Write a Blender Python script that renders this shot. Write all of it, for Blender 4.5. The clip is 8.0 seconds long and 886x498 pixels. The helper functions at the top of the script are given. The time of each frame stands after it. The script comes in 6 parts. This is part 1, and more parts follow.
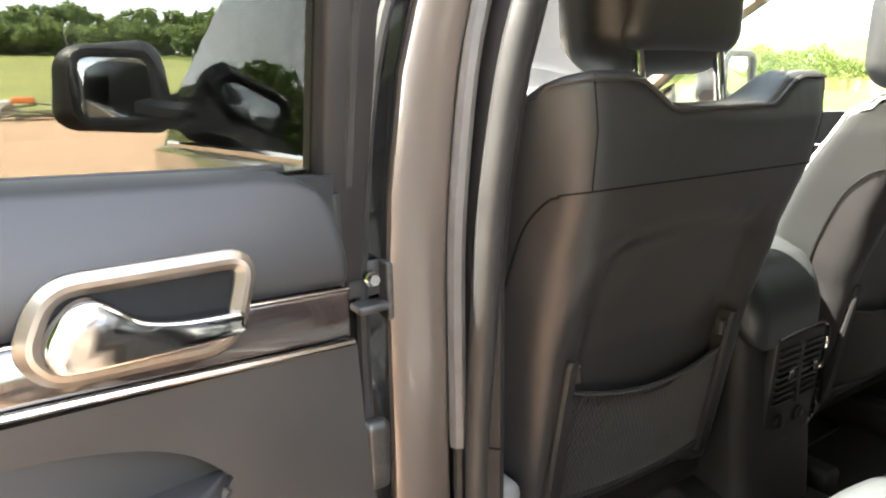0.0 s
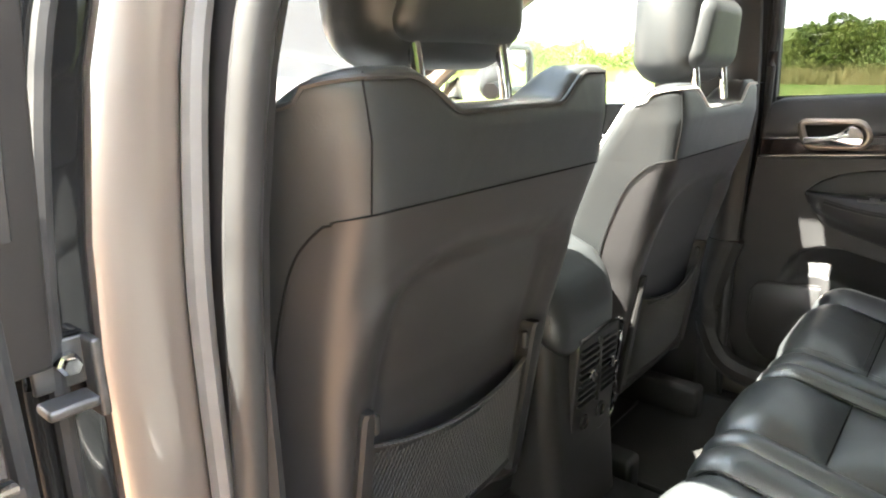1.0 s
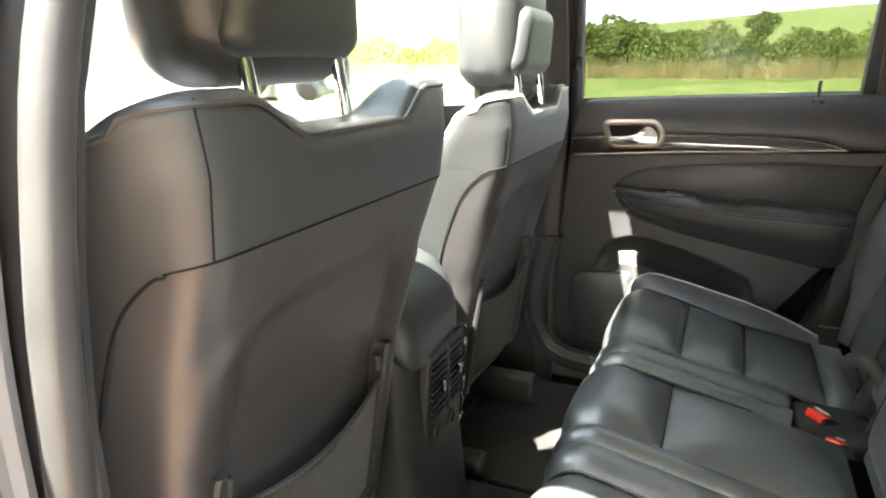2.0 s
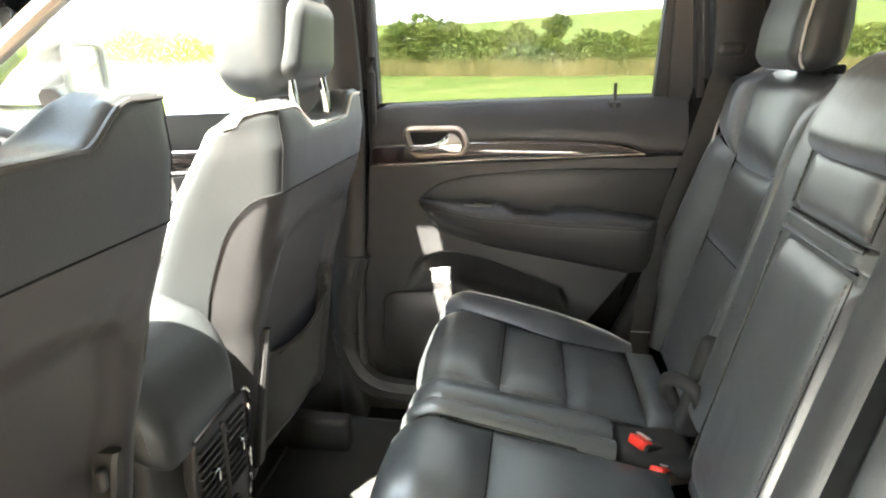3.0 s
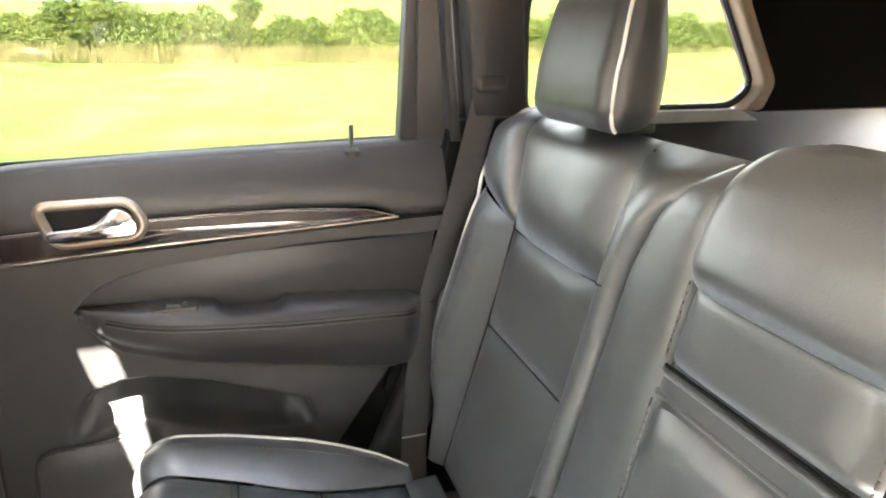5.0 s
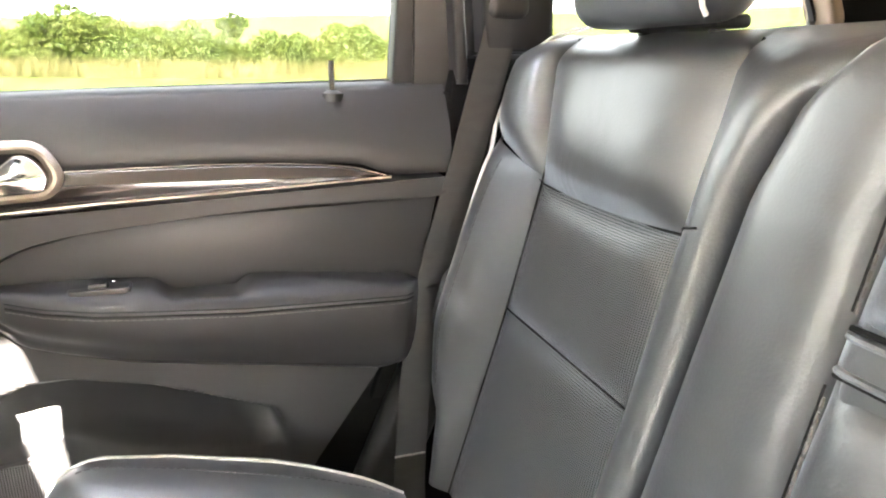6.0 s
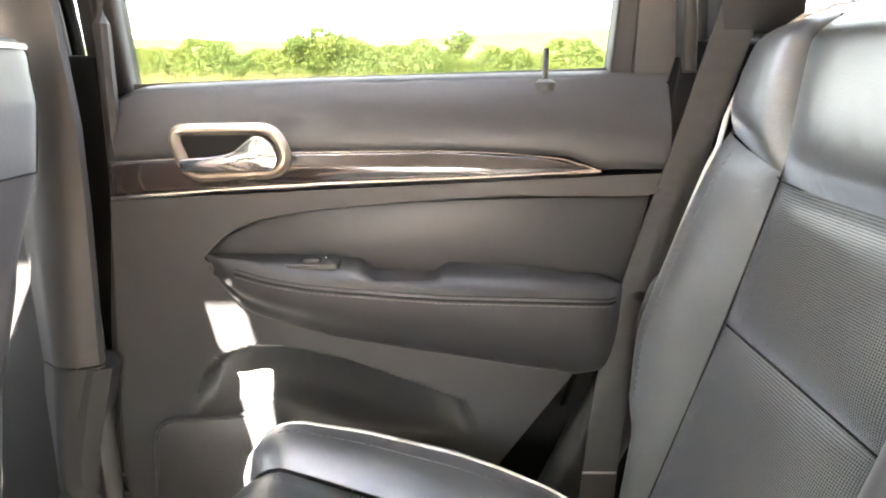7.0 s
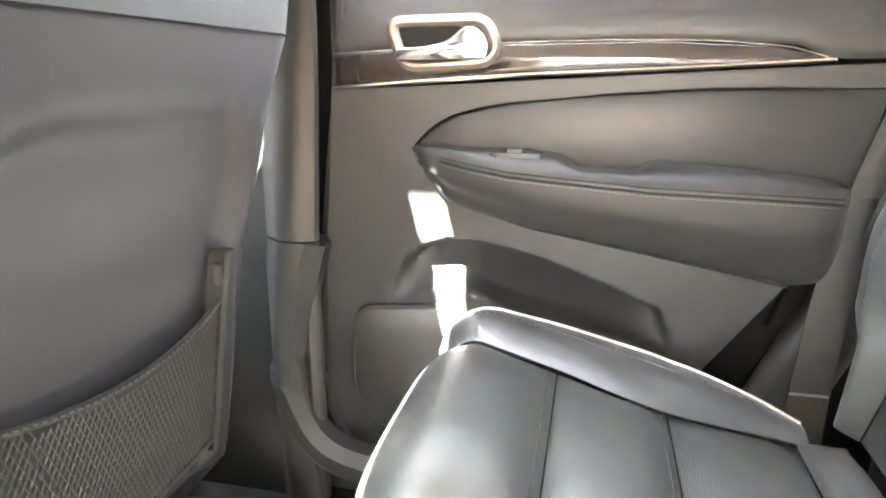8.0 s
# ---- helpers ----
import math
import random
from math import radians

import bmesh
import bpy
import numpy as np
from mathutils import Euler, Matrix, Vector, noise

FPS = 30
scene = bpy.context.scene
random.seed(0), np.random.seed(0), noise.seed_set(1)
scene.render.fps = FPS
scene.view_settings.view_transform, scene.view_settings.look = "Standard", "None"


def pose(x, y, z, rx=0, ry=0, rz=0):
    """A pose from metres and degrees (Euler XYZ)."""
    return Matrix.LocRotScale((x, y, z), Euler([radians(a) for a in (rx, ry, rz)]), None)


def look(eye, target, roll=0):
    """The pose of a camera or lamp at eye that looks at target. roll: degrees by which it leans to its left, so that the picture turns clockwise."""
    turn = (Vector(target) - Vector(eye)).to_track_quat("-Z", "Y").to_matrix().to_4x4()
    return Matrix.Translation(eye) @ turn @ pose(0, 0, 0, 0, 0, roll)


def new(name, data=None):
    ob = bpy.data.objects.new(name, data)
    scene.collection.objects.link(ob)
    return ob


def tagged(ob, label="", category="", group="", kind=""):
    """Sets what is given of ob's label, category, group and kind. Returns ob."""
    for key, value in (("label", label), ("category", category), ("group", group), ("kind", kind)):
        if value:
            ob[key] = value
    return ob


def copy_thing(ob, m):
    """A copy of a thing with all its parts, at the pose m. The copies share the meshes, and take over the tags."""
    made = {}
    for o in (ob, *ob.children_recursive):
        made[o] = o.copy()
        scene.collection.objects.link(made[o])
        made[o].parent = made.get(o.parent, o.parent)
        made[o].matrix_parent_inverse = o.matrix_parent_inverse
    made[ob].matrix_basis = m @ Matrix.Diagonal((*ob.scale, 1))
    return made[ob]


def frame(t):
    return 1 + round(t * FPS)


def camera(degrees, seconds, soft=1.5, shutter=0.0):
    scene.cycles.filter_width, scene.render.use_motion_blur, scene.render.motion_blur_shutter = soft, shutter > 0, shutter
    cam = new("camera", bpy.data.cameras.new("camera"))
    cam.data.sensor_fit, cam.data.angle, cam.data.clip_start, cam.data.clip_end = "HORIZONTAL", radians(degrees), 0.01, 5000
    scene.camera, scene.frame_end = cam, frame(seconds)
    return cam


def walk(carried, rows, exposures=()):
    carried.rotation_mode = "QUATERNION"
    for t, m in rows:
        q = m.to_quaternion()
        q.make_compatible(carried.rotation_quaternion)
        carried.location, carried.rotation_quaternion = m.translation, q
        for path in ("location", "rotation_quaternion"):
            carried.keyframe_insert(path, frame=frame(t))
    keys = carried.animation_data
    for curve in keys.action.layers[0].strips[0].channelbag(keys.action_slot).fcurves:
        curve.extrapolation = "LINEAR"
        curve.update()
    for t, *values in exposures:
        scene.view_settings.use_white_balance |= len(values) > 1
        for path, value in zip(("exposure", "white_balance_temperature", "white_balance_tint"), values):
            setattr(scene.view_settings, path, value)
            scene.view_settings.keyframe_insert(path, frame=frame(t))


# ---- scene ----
from mathutils.bvhtree import BVHTree

cam = camera(68.4, 8.0, 2.1)
PATH = [
    (0, (-1.049, -0.47, 1.307), (-0.006, 1.166, 0.82), -0.9),
    (0.5, (-0.988, -0.421, 1.304), (0.327, 0.995, 0.791), -1.0),
    (1, (-0.929, -0.378, 1.312), (0.552, 0.862, 0.794), -1.1),
    (1.2, (-0.932, -0.36, 1.325), (0.632, 0.777, 0.813), -0.6),
    (2.3, (-0.862, -0.317, 1.34), (0.953, 0.307, 0.78), -0.8),
    (2.5, (-0.816, -0.32, 1.343), (1.033, 0.197, 0.783), -0.7),
    (3, (-0.698, -0.324, 1.343), (1.204, -0.06, 0.785), -0.5),
    (3.5, (-0.599, -0.323, 1.351), (1.319, -0.258, 0.787), -0.1),
    (4, (-0.549, -0.311, 1.38), (1.364, -0.462, 0.814), 0.2),
    (4.5, (-0.401, -0.302, 1.389), (1.473, -0.73, 0.837), 0.5),
    (4.7, (-0.339, -0.305, 1.434), (1.493, -0.826, 0.824), 0.6),
    (5.8, (-0.105, -0.356, 1.306), (1.703, -1.02, 0.768), 0.6),
    (6, (-0.068, -0.355, 1.287), (1.752, -0.977, 0.741), 0.6),
    (6.5, (-0.033, -0.348, 1.283), (1.859, -0.714, 0.747), 0.4),
    (7, (-0.039, -0.367, 1.254), (1.895, -0.376, 0.745), 0.1),
    (7.5, (-0.069, -0.346, 1.193), (1.848, -0.089, 0.686), 0.1),
    (8, (-0.084, -0.304, 1.127), (1.797, 0.13, 0.603), 0.0),
]
EXPO = [(0.0, 3.95, 6350, 9), (0.5, 4.35, 6300, 8.5), (1.2, 4.65, 6200, 8), (2.5, 5.05, 6250, 8), (4.5, 5.65, 6350, 10), (5.8, 6.25, 6400, 14), (7.0, 6.5, 6400, 14), (8.0, 7.05, 6400, 12)]
walk(cam, [(t, look(eye, target, roll)) for t, eye, target, roll in PATH], EXPO)

# ---- world and sun ----
SUN_DIR = Vector((-0.50, 0.168, 0.84)).normalized()
world = bpy.data.worlds.new("sky")
scene.world = world
world.use_nodes = True
wn, wl = world.node_tree.nodes, world.node_tree.links
sky = wn.new("ShaderNodeTexSky")
sky.sky_type = "NISHITA"
sky.sun_disc = False
sky.sun_elevation = math.asin(SUN_DIR.z)
sky.sun_rotation = math.atan2(SUN_DIR.x, SUN_DIR.y)
sky.dust_density = 2.0
cloud = wn.new("ShaderNodeTexNoise")
cloud.inputs["Scale"].default_value = 2.4
cloud.inputs["Detail"].default_value = 7
cmap = wn.new("ShaderNodeMapping")
cmap.inputs["Scale"].default_value = (1, 1, 3.0)
ccoord = wn.new("ShaderNodeTexCoord")
wl.new(ccoord.outputs["Generated"], cmap.inputs["Vector"])
wl.new(cmap.outputs["Vector"], cloud.inputs["Vector"])
cramp = wn.new("ShaderNodeValToRGB")
cramp.color_ramp.elements[0].position, cramp.color_ramp.elements[1].position = 0.25, 0.46
wl.new(cloud.outputs["Fac"], cramp.inputs["Fac"])
cmix = wn.new("ShaderNodeMix")
cmix.data_type = "RGBA"
cmix.inputs["B"].default_value = (9.4, 9.5, 9.6, 1)
# the cloud is dense near the horizon and thins out overhead
cxyz, thin_out, cover = wn.new("ShaderNodeSeparateXYZ"), wn.new("ShaderNodeMapRange"), wn.new("ShaderNodeMath")
wl.new(ccoord.outputs["Generated"], cxyz.inputs[0])
wl.new(cxyz.outputs["Z"], thin_out.inputs["Value"])
for socket, value in (("From Min", 0.20), ("From Max", 0.85), ("To Min", 1.0), ("To Max", 0.22)):
    thin_out.inputs[socket].default_value = value
cover.operation = "MULTIPLY"
wl.new(cramp.outputs["Color"], cover.inputs[0])
wl.new(thin_out.outputs["Result"], cover.inputs[1])
wl.new(cover.outputs[0], cmix.inputs["Factor"])
wl.new(sky.outputs["Color"], cmix.inputs["A"])
wl.new(cmix.outputs["Result"], wn["Background"].inputs["Color"])
wn["Background"].inputs["Strength"].default_value = 0.15
sun = new("sun", bpy.data.lights.new("sun", "SUN"))
sun.data.energy, sun.data.angle, sun.data.color = 5.0, radians(0.55), (1.0, 0.93, 0.80)
sun.matrix_world = look((-20, 8, 30), (-20 - SUN_DIR.x, 8 - SUN_DIR.y, 30 - SUN_DIR.z))


# ---- materials ----
def base_material(name, colour, rough=0.5, metal=0.0, coat=0.0, spec=0.5):
    m = bpy.data.materials.new(name)
    m.use_nodes = True
    b = m.node_tree.nodes["Principled BSDF"]
    b.inputs["Base Color"].default_value = (*colour, 1)
    b.inputs["Roughness"].default_value = rough
    b.inputs["Metallic"].default_value = metal
    b.inputs["Coat Weight"].default_value = coat
    b.inputs["Coat Roughness"].default_value = 0.06 if coat > 0.95 else 0.36
    b.inputs["Specular IOR Level"].default_value = spec
    return m


def grained(name, colour, colour2, rough=0.5, metal=0.0, coat=0.0, fine=900.0, broad=14.0, bump=0.12, depth=0.0006, vary=0.10, cells=False, stretch=(1, 1, 1), spec=0.5, folds=0.0):
    """A surface with a fine relief, and a broad drift of its colour and gloss."""
    m = base_material(name, colour, rough, metal, coat, spec)
    n, l = m.node_tree.nodes, m.node_tree.links
    b = n["Principled BSDF"]
    co = n.new("ShaderNodeTexCoord")
    mp = n.new("ShaderNodeMapping")
    mp.inputs["Scale"].default_value = stretch
    l.new(co.outputs["Object"], mp.inputs["Vector"])
    big = n.new("ShaderNodeTexNoise")
    big.inputs["Scale"].default_value, big.inputs["Detail"].default_value = broad, 6
    l.new(mp.outputs["Vector"], big.inputs["Vector"])
    mix = n.new("ShaderNodeMix")
    mix.data_type = "RGBA"
    mix.inputs["A"].default_value, mix.inputs["B"].default_value = (*colour, 1), (*colour2, 1)
    ramp = n.new("ShaderNodeMapRange")
    ramp.inputs["From Min"].default_value, ramp.inputs["From Max"].default_value = 0.32, 0.68
    l.new(big.outputs["Fac"], ramp.inputs["Value"])
    l.new(ramp.outputs["Result"], mix.inputs["Factor"])
    l.new(mix.outputs["Result"], b.inputs["Base Color"])
    rr = n.new("ShaderNodeMapRange")
    rr.inputs["To Min"].default_value, rr.inputs["To Max"].default_value = max(0.02, rough - vary), min(1.0, rough + vary)
    l.new(big.outputs["Fac"], rr.inputs["Value"])
    l.new(rr.outputs["Result"], b.inputs["Roughness"])
    if bump:
        tex = n.new("ShaderNodeTexVoronoi" if cells else "ShaderNodeTexNoise")
        tex.inputs["Scale"].default_value = fine
        l.new(mp.outputs["Vector"], tex.inputs["Vector"])
        bp = n.new("ShaderNodeBump")
        bp.inputs["Strength"].default_value, bp.inputs["Distance"].default_value = bump, depth
        l.new(tex.outputs["Distance" if cells else "Fac"], bp.inputs["Height"])
        l.new(bp.outputs["Normal"], b.inputs["Normal"])
        if folds:
            soft = n.new("ShaderNodeTexNoise")
            soft.inputs["Scale"].default_value, soft.inputs["Detail"].default_value, soft.inputs["Distortion"].default_value = 11, 2, 0.6
            l.new(co.outputs["Object"], soft.inputs["Vector"])
            b2 = n.new("ShaderNodeBump")
            b2.inputs["Strength"].default_value, b2.inputs["Distance"].default_value = folds, 0.02
            l.new(soft.outputs["Fac"], b2.inputs["Height"])
            l.new(bp.outputs["Normal"], b2.inputs["Normal"])
            l.new(b2.outputs["Normal"], b.inputs["Normal"])
            l.new(b2.outputs["Normal"], b.inputs["Coat Normal"])
    return m


def perforated(name, colour, hole, rough, pitch=0.0046, axes="XY"):
    """Leather with rows of punched holes."""
    m = base_material(name, colour, rough, coat=0.5, spec=0.9)
    n, l = m.node_tree.nodes, m.node_tree.links
    b = n["Principled BSDF"]
    co = n.new("ShaderNodeTexCoord")
    sep = n.new("ShaderNodeSeparateXYZ")
    l.new(co.outputs["Object"], sep.inputs["Vector"])

    def calc(op, a, c):
        k = n.new("ShaderNodeMath")
        k.operation = op
        for i, v in enumerate((a, c)):
            if isinstance(v, (int, float)):
                k.inputs[i].default_value = v
            elif v is not None:
                l.new(v, k.inputs[i])
        return k.outputs[0]

    across, run = sep.outputs[axes[0]], sep.outputs[axes[1]]
    k = 2 * math.pi / pitch
    p = calc("SINE", calc("MULTIPLY", calc("ADD", across, run), k), None)
    q = calc("SINE", calc("MULTIPLY", calc("SUBTRACT", across, run), k), None)
    dots = calc("MULTIPLY", p, q)
    step = n.new("ShaderNodeMapRange")
    step.inputs["From Min"].default_value, step.inputs["From Max"].default_value = 0.16, 0.50
    l.new(dots, step.inputs["Value"])
    big = n.new("ShaderNodeTexNoise")
    big.inputs["Scale"].default_value = 9
    l.new(co.outputs["Object"], big.inputs["Vector"])
    fac = calc("MULTIPLY", step.outputs["Result"], calc("ADD", 0.55, calc("MULTIPLY", big.outputs["Fac"], 0.6)))
    mix = n.new("ShaderNodeMix")
    mix.data_type = "RGBA"
    mix.inputs["A"].default_value, mix.inputs["B"].default_value = (*colour, 1), (*hole, 1)
    l.new(fac, mix.inputs["Factor"])
    l.new(mix.outputs["Result"], b.inputs["Base Color"])
    dull = calc("SUBTRACT", 1.0, step.outputs["Result"])
    l.new(calc("MULTIPLY", dull, 0.9), b.inputs["Specular IOR Level"])
    l.new(calc("MULTIPLY", dull, 0.7), b.inputs["Coat Weight"])
    bp = n.new("ShaderNodeBump")
    bp.invert = True
    bp.inputs["Strength"].default_value, bp.inputs["Distance"].default_value = 0.8, 0.0014
    l.new(step.outputs["Result"], bp.inputs["Height"])
    l.new(bp.outputs["Normal"], b.inputs["Normal"])
    return m


LEATHER = grained("black leather", (0.040, 0.0441, 0.0458), (0.052, 0.0574, 0.0596), 0.42, coat=0.94, spec=1.0, folds=0.13, fine=420, bump=0.16, cells=True, broad=7, vary=0.07)
# darker leather copy: shade on front seats and rear headrests put into the colour
DARKLEATHER = grained("darker copy of the black leather", (0.0178, 0.0198, 0.0202), (0.0230, 0.0255, 0.0260), 0.50, coat=0.4, spec=0.5, folds=0.06, fine=420, bump=0.14, cells=True, broad=7, vary=0.07)
PERF = perforated("perforated leather", (0.074, 0.0800, 0.0830), (0.004, 0.004, 0.0042), 0.42, 0.0044)
BACKPERF = perforated("perforated backrest leather", (0.074, 0.0800, 0.0830), (0.004, 0.004, 0.0042), 0.42, 0.0044, "XZ")
VINYL = grained("charcoal vinyl", (0.0222, 0.0219, 0.0221), (0.028, 0.0276, 0.0278), 0.45, fine=700, bump=0.09, cells=True, broad=5, vary=0.05, spec=0.3)
PLASTIC = grained("charcoal plastic", (0.0190, 0.0185, 0.0185), (0.0256, 0.0250, 0.0247), 0.48, spec=0.32, fine=1100, bump=0.18, broad=9, vary=0.07)
DARK = grained("black plastic", (0.012, 0.012, 0.012), (0.020, 0.019, 0.018), 0.5, fine=900, bump=0.1, broad=12)
BACKVINYL = grained("dark grey seat shell", (0.026, 0.0250, 0.0252), (0.034, 0.0328, 0.0330), 0.34, fine=800, bump=0.15, broad=6, vary=0.06)
PIPING = grained("pale grey piping", (0.50, 0.49, 0.47), (0.60, 0.59, 0.56), 0.5, fine=1500, bump=0.1, broad=30)
THREAD = grained("grey thread", (0.075, 0.073, 0.070), (0.105, 0.102, 0.097), 0.7, fine=2500, bump=0.3, broad=60)
# near-black: shade of gaps and rear corner put into the colour; also a post
SHADEBLACK = base_material("near-black of shaded gaps and window post", (0.006, 0.006, 0.006), 0.9, spec=0.08)
# near-black for seams, and for the shade of the handle recess
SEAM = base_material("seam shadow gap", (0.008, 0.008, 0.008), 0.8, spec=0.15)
CHROME = grained("polished chrome", (0.52, 0.52, 0.525), (0.47, 0.47, 0.475), 0.09, metal=1, bump=0, vary=0.03)
SATIN = grained("satin champagne metal", (0.22, 0.185, 0.148), (0.26, 0.22, 0.178), 0.40, metal=0.85, fine=2500, bump=0.06, broad=20, vary=0.05)
STRIP = grained("brushed strip", (0.66, 0.60, 0.54), (0.74, 0.69, 0.63), 0.22, metal=1, bump=0, vary=0.05)
WOOD = grained("dark polished wood", (0.010, 0.009, 0.009), (0.034, 0.024, 0.021), 0.12, coat=1.0, fine=60, bump=0.0, broad=9, vary=0.04, stretch=(1, 1, 7))
PAINT = grained("taupe metallic paint", (0.20, 0.170, 0.145), (0.225, 0.192, 0.163), 0.32, metal=0.55, coat=1.0, fine=5000, bump=0.05, broad=3, vary=0.04)
GLOSSBLACK = base_material("gloss black pillar cover", (0.008, 0.008, 0.008), 0.06, spec=0.6)
RUBBER = grained("black rubber", (0.020, 0.020, 0.020), (0.034, 0.033, 0.032), 0.6, fine=400, bump=0.15, broad=25, spec=0.2)
SEAL = grained("grey door seal", (0.022, 0.0216, 0.0212), (0.030, 0.0295, 0.0290), 0.5, fine=700, bump=0.12, broad=20)
PINCH = grained("pale grey pinch seal", (0.105, 0.101, 0.096), (0.135, 0.131, 0.124), 0.5, fine=500, bump=0.15, broad=18)
CARPET = grained("black carpet", (0.012, 0.012, 0.012), (0.022, 0.021, 0.020), 0.95, fine=550, bump=0.9, depth=0.003, broad=22, spec=0.2)
MAT = grained("ribbed black mat", (0.014, 0.014, 0.0135), (0.024, 0.023, 0.022), 0.8, fine=260, bump=0.8, depth=0.002, broad=15, spec=0.3)
TAN = grained("tan trim", (0.27, 0.20, 0.14), (0.31, 0.24, 0.17), 0.7, fine=900, bump=0.2, broad=8)
HEADLINER = grained("beige headliner cloth", (0.64, 0.60, 0.54), (0.69, 0.65, 0.59), 0.95, fine=1200, bump=0.4, broad=6)
NETCORD = grained("dark grey net cord", (0.044, 0.044, 0.044), (0.054, 0.054, 0.053), 0.7, fine=1500, bump=0.2, broad=50)
WEB = grained("grey belt webbing", (0.026, 0.0255, 0.025), (0.036, 0.035, 0.034), 0.72, fine=420, bump=0.5, depth=0.001, broad=30, stretch=(1, 1, 3))
WEBSTRIP = grained("ribbed dark cloth strip", (0.040, 0.042, 0.043), (0.052, 0.0545, 0.056), 0.5, fine=700, bump=0.35, depth=0.0008, broad=20, stretch=(1, 0.1, 0.1), spec=0.8)
RED = grained("red release button", (0.75, 0.03, 0.015), (0.85, 0.05, 0.03), 0.4, bump=0, broad=40)
SATINGREY = grained("light grey metal", (0.40, 0.39, 0.38), (0.52, 0.51, 0.50), 0.35, metal=0.9, fine=900, bump=0.1, broad=40)
MIRROR = base_material("mirror glass", (0.86, 0.88, 0.88), 0.02, 1.0)
PALEPLASTIC = grained("grey bracket plastic", (0.24, 0.23, 0.22), (0.30, 0.29, 0.28), 0.5, fine=800, bump=0.15, broad=20)


def glass_material(name, tint, ior=1.5):
    m = bpy.data.materials.new(name)
    m.use_nodes = True
    n, l = m.node_tree.nodes, m.node_tree.links
    n.remove(n["Principled BSDF"])
    clear, gloss, mix, fr = n.new("ShaderNodeBsdfTransparent"), n.new("ShaderNodeBsdfGlossy"), n.new("ShaderNodeMixShader"), n.new("ShaderNodeFresnel")
    clear.inputs["Color"].default_value = (*tint, 1)
    gloss.inputs["Roughness"].default_value = 0.01
    fr.inputs["IOR"].default_value = ior
    l.new(fr.outputs["Fac"], mix.inputs["Fac"])
    l.new(clear.outputs[0], mix.inputs[1])
    l.new(gloss.outputs[0], mix.inputs[2])
    l.new(mix.outputs[0], n["Material Output"].inputs["Surface"])
    return m


GLASS = glass_material("window glass", (0.68, 0.71, 0.68))



# ---- building helpers ----
CX = 0.045          # the car's middle line
ORIGIN = {}


def thing(name, loc, label, category, group="", kind=""):
    """An Empty at a thing's base, under which its parts hang."""
    ob = new(name)
    ob.location = loc
    ob.empty_display_size = 0.1
    ORIGIN[ob] = np.array(loc, float)
    return tagged(ob, label, category, group, kind)


def mesh_data(name, shape, mat, angle=40, weld=0.0):
    V, F = shape
    me = bpy.data.meshes.new(name)
    me.from_pydata([tuple(v) for v in V], [], F)
    me.validate()
    bm = bmesh.new()
    bm.from_mesh(me)
    if weld:
        bmesh.ops.remove_doubles(bm, verts=bm.verts, dist=weld)
        bmesh.ops.delete(bm, geom=[v for v in bm.verts if not v.link_faces], context="VERTS")
    bmesh.ops.recalc_face_normals(bm, faces=bm.faces)
    bm.to_mesh(me)
    bm.free()
    me.shade_smooth()
    me.set_sharp_from_angle(angle=radians(angle))
    me.materials.append(mat)
    return me


def part(name, shape, mat, parent, label="", angle=40, weld=0.0):
    """One mesh under a thing or a part, built from places in the world."""
    o = ORIGIN[parent]
    V = np.asarray(shape[0], float) - o
    ob = new(name, mesh_data(name, (V, shape[1]), mat, angle, weld))
    ob.parent = parent
    ORIGIN[ob] = o
    return tagged(ob, label)


def single(name, shape, mat, label, category, group="", kind="", angle=40):
    """A thing that is one mesh."""
    V = np.asarray(shape[0], float)
    base = np.array([*(V.min(0) + V.max(0))[:2] / 2, V[:, 2].min()])
    ob = new(name, mesh_data(name, (V - base, shape[1]), mat, angle))
    ob.location = base
    ORIGIN[ob] = base
    return tagged(ob, label, category, group, kind)


def join(*shapes):
    V, F, k = [], [], 0
    for v, f in shapes:
        V.append(np.asarray(v, float))
        F += [tuple(i + k for i in face) for face in f]
        k += len(v)
    return np.concatenate(V), F


def mirrored(shape):
    V = np.array(shape[0], float)
    V[:, 0] = 2 * CX - V[:, 0]
    return V, shape[1]


def grid(P, cu=False, cv=False):
    nu, nv = P.shape[:2]
    F = []
    for i in range(nu if cu else nu - 1):
        for j in range(nv if cv else nv - 1):
            a, b = (i + 1) % nu, (j + 1) % nv
            F.append((i * nv + j, a * nv + j, a * nv + b, i * nv + b))
    return P.reshape(-1, 3), F


def loft(rings, caps=True):
    P = np.array(rings, float)
    V, F = grid(P, cv=True)
    if caps:
        n = P.shape[1]
        F = F + [tuple(range(n))[::-1], tuple(range((len(P) - 1) * n, len(P) * n))]
    return V, F


def smooth_line(pts, n=8, closed=False):
    """A Catmull-Rom line through the points."""
    p = np.array(pts, float)
    k = len(p)
    out = []
    for i in range(k if closed else k - 1):
        if closed:
            a, b, c, d = p[(i - 1) % k], p[i], p[(i + 1) % k], p[(i + 2) % k]
        else:
            a, b, c, d = p[max(i - 1, 0)], p[i], p[i + 1], p[min(i + 2, k - 1)]
        for t in np.linspace(0, 1, n, endpoint=False):
            out.append(0.5 * (2 * b + (c - a) * t + (2 * a - 5 * b + 4 * c - d) * t * t + (3 * b - a - 3 * c + d) * t ** 3))
    if not closed:
        out.append(p[-1])
    return np.array(out)


